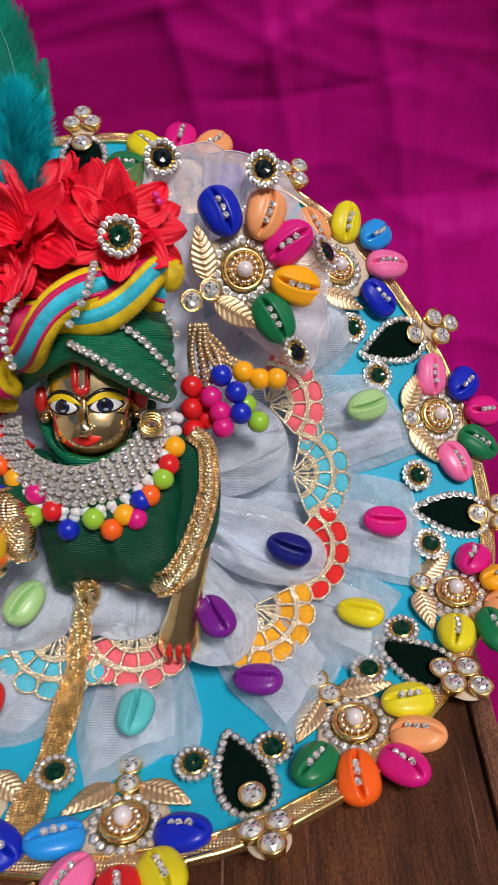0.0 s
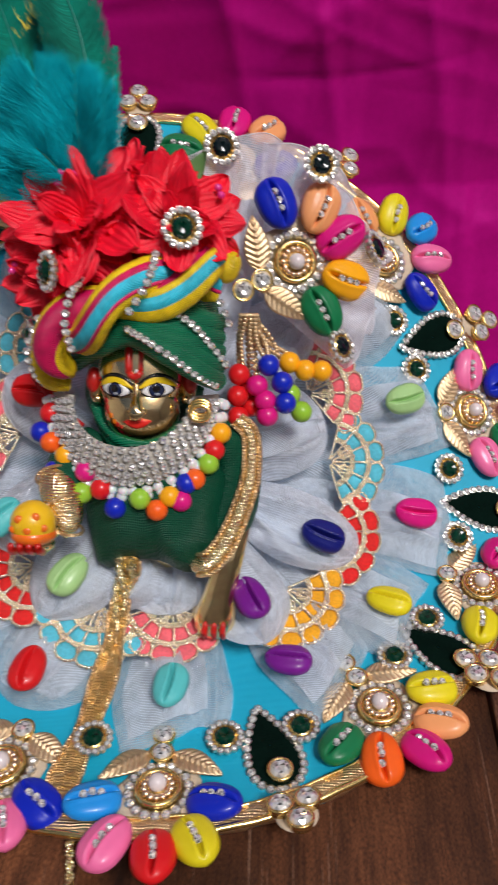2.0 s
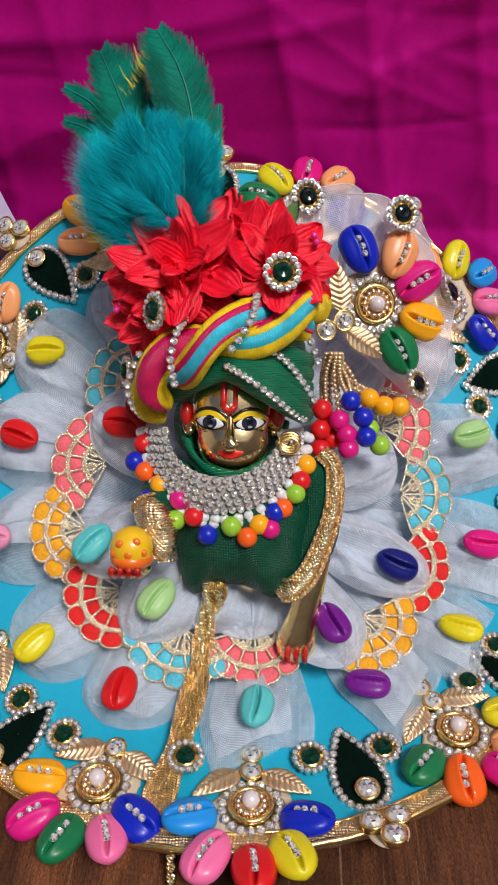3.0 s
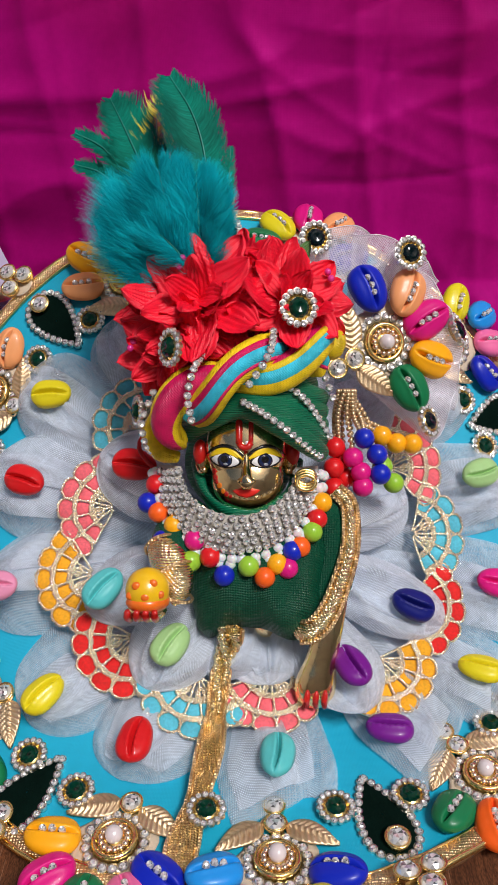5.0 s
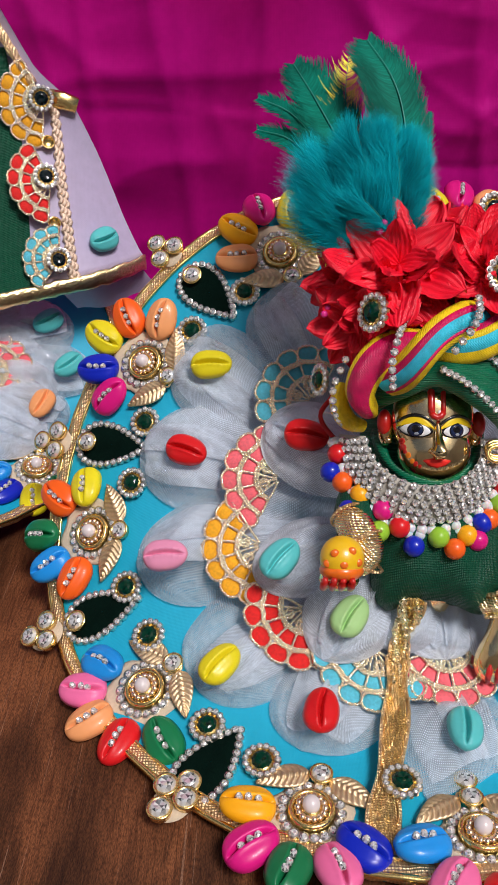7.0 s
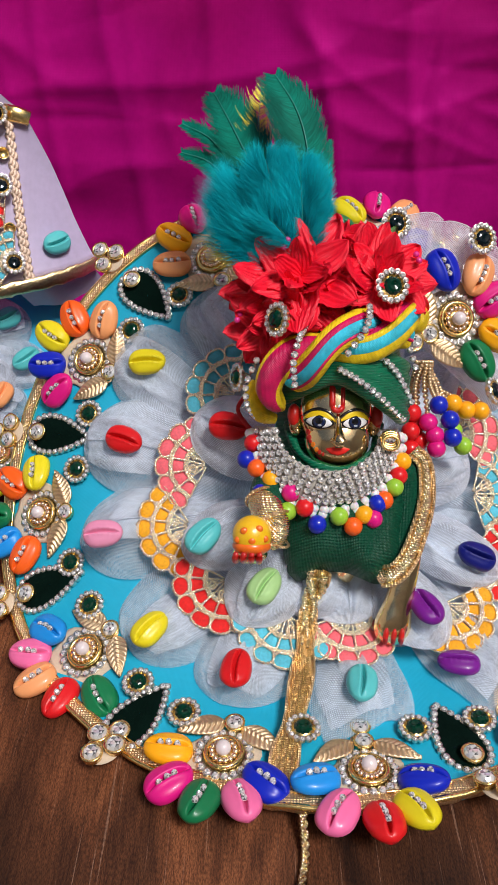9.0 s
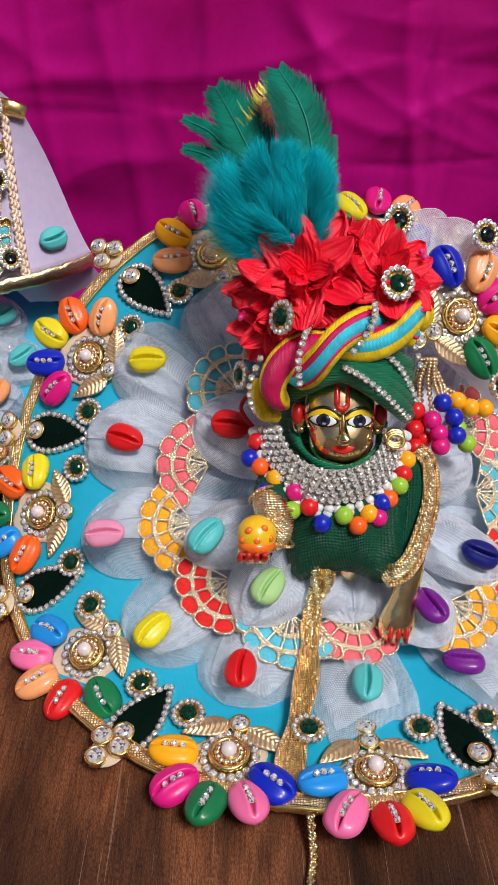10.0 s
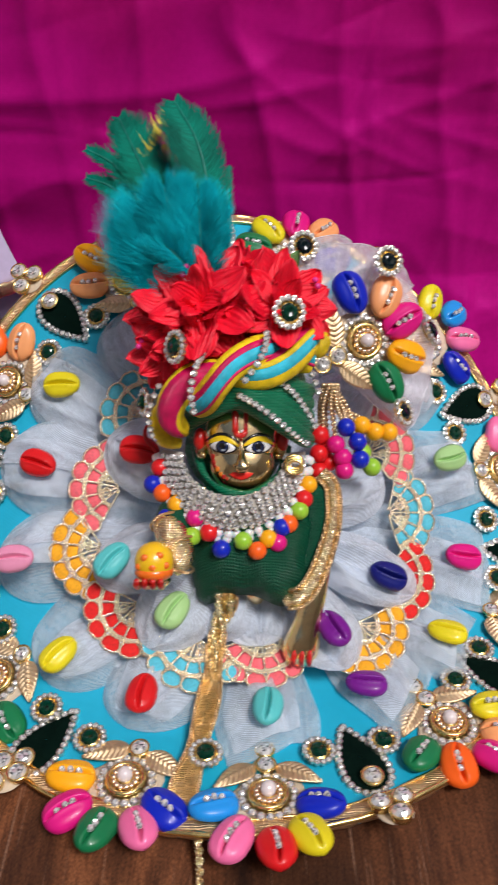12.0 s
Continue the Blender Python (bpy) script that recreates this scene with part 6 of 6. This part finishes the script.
# ---- side ornament with its organza fan and bead tassel ----
def build_side():
    z = Vector((0.22, -0.86, 0.46)).normalized()
    x = Vector((0.857, 0.386, 0.30))
    x = (x - z * x.dot(z)).normalized()
    y = z.cross(x)
    p = Vector((-0.0102, 0.2767, 0.5293)) - z * 0.0082
    turned = Matrix((x, y, z)).transposed().to_4x4()
    m = Matrix.Translation(p) @ turned @ Matrix.Diagonal((1.03, 1.03, 1.03, 1))
    shell_flower(m, "blue peach magenta amber green".split(), 2, "gold pearl medallion with blue, peach and magenta cowries beside the turban", "shell ornament beside the turban", ((82, 20.6), (38, 20), (0, 19), (-47, 19), (-88, 20.6)))
    # the fan: overlapping pleats of stiff net, spread from a gathered foot beside the turban
    foot = at(37, 31, -36)
    t = thing("organza_fan", Matrix.Translation(foot), "pleated stiff white organza fan standing behind the turban", "fan")
    rnd = random.Random(5)
    edges = [-34, -14, 6, 26, 46, 64, 82, 100, 118]
    for q, (a0, a1) in enumerate(zip(edges, edges[1:])):
        a0, a1 = a0 - rnd.uniform(3, 7), a1 + rnd.uniform(3, 7)
        long = 0.0465 + 0.0075 * min(1, max(0, (a0 - 5) / 40)) + rnd.uniform(-0.0015, 0.0015)
        bm = bmesh.new()
        rows, rim = [], []
        n = 18
        for i in range(11):
            f = i / 10
            row = []
            for k in range(n + 1):
                w = k / n
                a = radians(a0 + (a1 - a0) * w)
                r = 0.004 + (long - 0.004 + 0.0012 * math.sin(w * 7 + q)) * f
                deep = f * (0.0022 * math.sin(math.pi * w) + 0.0011 * math.sin(w * 13 + q) + 0.0026 * (w - 0.5)) + (0.0012 if q % 2 else 0.0) * f
                row.append((HX * r * math.cos(a) + HU * r * math.sin(a) + HO * (deep - 0.05 * r * (1 - math.sin(a)))))
            rows.append(row)
        grid(bm, rows, uv=lambda a, b: (a * 0.0046, b * 0.0011))
        pleat = part("pleat", bm, NETFAN, t)
        rim = [v + HO * 0.0002 for v in rows[-1]]
        part("hem", tube(rim, 0.00018, 5), shader("white thread hem", (0.8, 0.8, 0.84), 0.6, vary=0.05), pleat, "folded white hem")
    gem_button(Matrix.Translation((0.0165, 0.2895, 0.5265)) @ turned @ pose(0, 0, 0, 0, 52, 0) @ Matrix.Diagonal((1.1, 1.1, 1.1, 1)), True, "gem buttons on the organza fan")
    for q, tip in (((-0.0375, 0.3005, 0.5633), 0), ((-0.0018, 0.2925, 0.5588), 6), ((0.0046, 0.2646, 0.4997), 38)):
        mm = Matrix.Translation(Vector(q) - z * 0.0036) @ turned @ pose(0, 0, 0, 0, tip, 0)
        gem_button(mm, True, "gem buttons on the organza fan")
    # tassel
    tas = thing("bead_tassel", HEAD_M, "tassel of gold seed bead strings ending in bright round beads", "tassel")
    inv = HEAD_M.inverted()
    big = {k: mesh_of("tassel bead " + k, ball(0.0040, 18), shader("glossy bead " + k, PAINT[k], 0.34, vary=0.08, scale=200, coat=0.3, spec=0.3)) for k in ("red", "blue", "amber", "magenta", "lime")}
    strings = (("red", (33.5, 6, -24), ((33.8, -1), (33.4, -8.9), (33.6, -16.6))), ("magenta", (39, 3, -23), ((40.6, -5), (43.6, -10.5), (44.4, -16))), ("blue", (43, 9, -22), ((44.6, 2.4), (49.6, -3.7), (50.9, -11.2))),
               ("amber", (44, 14, -28), ((52.2, 3.4), (58, 0.6), (64, 0.4))), ("lime", (46, 2, -28), ((52.6, -8.4), (56.9, -14.8))), ("red", (37, 2, -29), ((37, -6), (38.4, -13))))
    seed = mesh_of("seed_bead", ball(0.00105, 8), shader("gold seed bead", (0.7, 0.5, 0.28), 0.25, 0.7, 0.15, 500, coat=0.4))
    for col, mid, ends in strings:
        depth = mid[2]
        line = smooth_line([at(35 + 0.3 * (mid[0] - 35), 20, -19), at(mid[0], 11, depth), at(ends[0][0], ends[0][1] + 3, depth)], 14)
        other = smooth_line([at(37 + 0.3 * (mid[0] - 35), 20, -17), at(0.6 * mid[0] + 14.5, 11, depth + 3), at(0.75 * ends[0][0] + 10, ends[0][1] + 2, depth + 1)], 14)
        for pnt in line + other:
            part("seed_bead", seed, parent=tas, m=inv @ Matrix.Translation(pnt))
        for ex, ey in ends:
            part("bead", big[col], parent=tas, label="glossy %s bead" % col, m=inv @ Matrix.Translation(at(ex, ey, depth + 1)))


build_side()


# ---- the second dress behind: a lilac bodice on a second skirt ----
def build_back_dress():
    def bod(f, g, out=0.0):
        """A place on the bodice: f up, g across."""
        right = -0.201 - 0.058 * f ** 0.85
        xx = -0.36 + (right + 0.36) * g
        yy = 0.418 + 0.062 * f + 0.3 * (g - 0.4) ** 2 * (1 - f) * 0.5 + 0.003 * math.sin(g * 12 + 2 * f) * (1 - f) - out
        return Vector((-0.0124 + 0.9 * xx, 0.9 * yy - 0.0023, 0.0651 + 0.9 * (0.482 + 0.112 * f + 0.012 * (g - 0.5) * (1 - f))))
    base = Vector((-0.273, 0.394, 0.506))
    t = thing("lilac_bodice", Matrix.Translation(base), "lilac satin doll bodice with lace fans, gold braid and gold hem", "dress")
    inv = Matrix.Translation(-base)
    def edge(f):
        stops = ((0.0, 0.995), (0.23, 1.022), (0.56, 1.072), (0.84, 1.105), (0.9, 1.07), (1.0, 1.02), (1.4, 1.0))
        for (f0, g0), (f1, g1) in zip(stops, stops[1:]):
            if f <= f1:
                return g0 + (g1 - g0) * (f - f0) / (f1 - f0)
        return 1.0
    def sit(f, g, out):
        """A pose on the bodice, x across it and z off the cloth."""
        x = (bod(f, g + 0.02) - bod(f, g - 0.02)).normalized()
        y = bod(f + 0.02, g) - bod(max(0.0, f - 0.02), g)
        z = x.cross(y).normalized()
        return Matrix.Translation(bod(f, g) + z * out) @ Matrix((x, z.cross(x), z)).transposed().to_4x4()
    bm = bmesh.new()
    fs = [1.3 * i / 32 for i in range(33)]
    grid(bm, [[inv @ bod(f, edge(f) * k / 30) for k in range(31)] for f in fs] + [[inv @ bod(f, edge(f) * k / 30, -0.0025) for k in range(31)] for f in reversed(fs)], closed_u=True)
    part("satin_body", bm, LILAC, t)
    lane = smooth_line([Vector((f, g, 0)) for f, g in ((0.0, 0.77), (0.25, 0.835), (0.51, 0.905), (0.82, 1.015))], 90)
    for k in range(3):
        part("braid", tube([inv @ (bod(p.x, p.y - 0.011 + 0.011 * k, 0.0016 + 0.0004 * math.cos(q * 1.3 + 2.1 * k)) + Vector((0.0007 * math.sin(q * 1.3 + 2.1 * k), 0, 0))) for q, p in enumerate(lane)], 0.0011, 6), shader("beige gold thread", (0.78, 0.6, 0.46), 0.5, 0.35, 0.3, 1500, 0.5, 2400), t, "beige gold braid")
    bm = bmesh.new()
    rows = []
    for i in range(61):
        g = 0.3 + 0.7 * i / 60
        wob = 0.0007 * noise.noise((i * 0.35, 0, 3)) 
        rows.append([inv @ (bod(0.0, g, 0.0025 * math.cos(q) + 0.001) + Vector((0, 0, 0.0042 * math.sin(q) + wob * 1.2 - 0.002 + 0.0008 * noise.noise((i * 0.6, q * 2, 1))))) for q in [6.283 * k / 14 for k in range(14)]])
    grid(bm, rows, closed_v=True)
    part("hem_tape", bm, shader("crinkled gold foil", (1.0, 0.78, 0.42), 0.3, 1.0, 0.25, 500, 0.8, 700), t, "shiny crinkled gold hem tape")
    bm = bmesh.new()
    grid(bm, [[inv @ (bod(0.0, g, -0.003 - 0.02 * f) + Vector((0.008 * f, 0, -0.022 * f + 0.0015 * math.sin(g * 30)))) for g in [0.68 + 0.29 * k / 24 for k in range(25)]] for f in [i / 8 for i in range(9)]])
    part("lining", bm, LILAC, t, "lilac lining hanging under the hem")
    part("clasp", tube([inv @ bod(0.86, 1.02, 0.002), inv @ bod(0.84, 1.08, 0.003), inv @ bod(0.81, 1.13, 0.003)], [0.0042, 0.0044, 0.0038], 8, flat=0.35, up=Vector((0, -1, 0.3))), GOLD, t, "gold clasp")
    bm = bmesh.new()
    grid(bm, [[inv @ bod(f, (0.63 + 0.26 * f) * g, 0.0015) for g in (0.05, 0.3, 0.6, 0.9, 1.0)] for f in [1.1 * i / 12 for i in range(13)]])
    part("green_front", bm, GREENCLOTH, t, "green cloth front panel")
    part("shell", RIDGED["aqua"], parent=t, label="aqua painted cowrie shell", m=inv @ sit(0.143, 0.916, 0.001) @ pose(0, 0, 0, 0, 0, 4) @ Matrix.Diagonal((0.9, 0.9, 0.9, 1)))
    for f, g, c, turn, size in ((0.10, 0.745, "teal", 150, 0.0175), (0.455, 0.835, "red", 176, 0.021), (0.83, 0.97, "amber", 184, 0.022)):
        fan_parts(t, inv @ sit(f, g, 0.0035) @ pose(0, 0, 0, 0, 0, turn), c, 76, size, 6, int(100 * f))
    for f, g in ((0.27, 0.79), (0.64, 0.90)):
        part("gold_cup", CUP_ME, parent=t, m=inv @ sit(f, g, 0.001))
    strap = bmesh.new()
    tube([inv @ bod(0.93 + 0.37 * i / 20, 0.98 - 0.06 * i / 20, 0.002) for i in range(21)], [0.0042 + 0.0006 * math.sin(i * 1.7) for i in range(21)], 10, strap, flat=0.4)
    part("strap", strap, COPPERZARI, t, "coral gold lace strap")
    for f, g in ((0.848, 0.97), (0.477, 0.825), (0.097, 0.745)):
        gem_button(sit(f, g, 0.005) @ Matrix.Diagonal((0.95, 0.95, 0.95, 1)), True, "gem buttons on the bodice")
    # the skirt it belongs to
    c2 = CENTRE + Vector((-0.28, 0.08, 0.0)) + E2 * 0.04 - EN * 0.004
    build_skirt(c2, 0.93)
    def place(r, a, turn, h=0.0006):
        return on(*polar(r, a), turn, h, c2)
    shell_flower(place(0.116, -28.3, -82), "peach green yellow blue sky".split(), 2, "gold pearl medallion with cowries on the second skirt", "shell flowers on the second skirt")
    for r, a, c, st in ((0.102, 17.4, "aqua", 20), (0.11, 3.8, "aqua", 40), (0.101, -10.8, "peach", 80), (0.0887, 35.8, "", 0), (0.0804, 58, "", 0)):
        tulle_petal(0.045, a, a, r - 0.031, 0.02, 0.008, c, False, 0.001, (r, a, st), int(1000 * r), c2, "puffed sheer white organza petal on the second skirt", "organza petals on the second skirt")
    for k, (r, a) in enumerate(((0.104, -20), (0.101, -4.3), (0.092, 9.8), (0.088, 25.4), (0.077, 45))):
        tulle_petal(0.04, a, a, r - 0.035, 0.024, 0.011, "", False, 0.0035, None, 70 + k, c2, "gathered white organza petal on the second skirt", "organza petals on the second skirt", NETDENSE)
    for r, a, turn in ((0.0705, -2.8, 14), (0.0576, 36, 40)):
        lace = thing("lace_fan", place(r, a, turn, 0.0135), "scalloped coral embroidered lace fan on the second skirt", "lace", "lace fans on the second skirt")
        fan_parts(lace, Matrix.Identity(4), "coral", 74, 0.0232, 6, 90 + int(a))


build_back_dress()
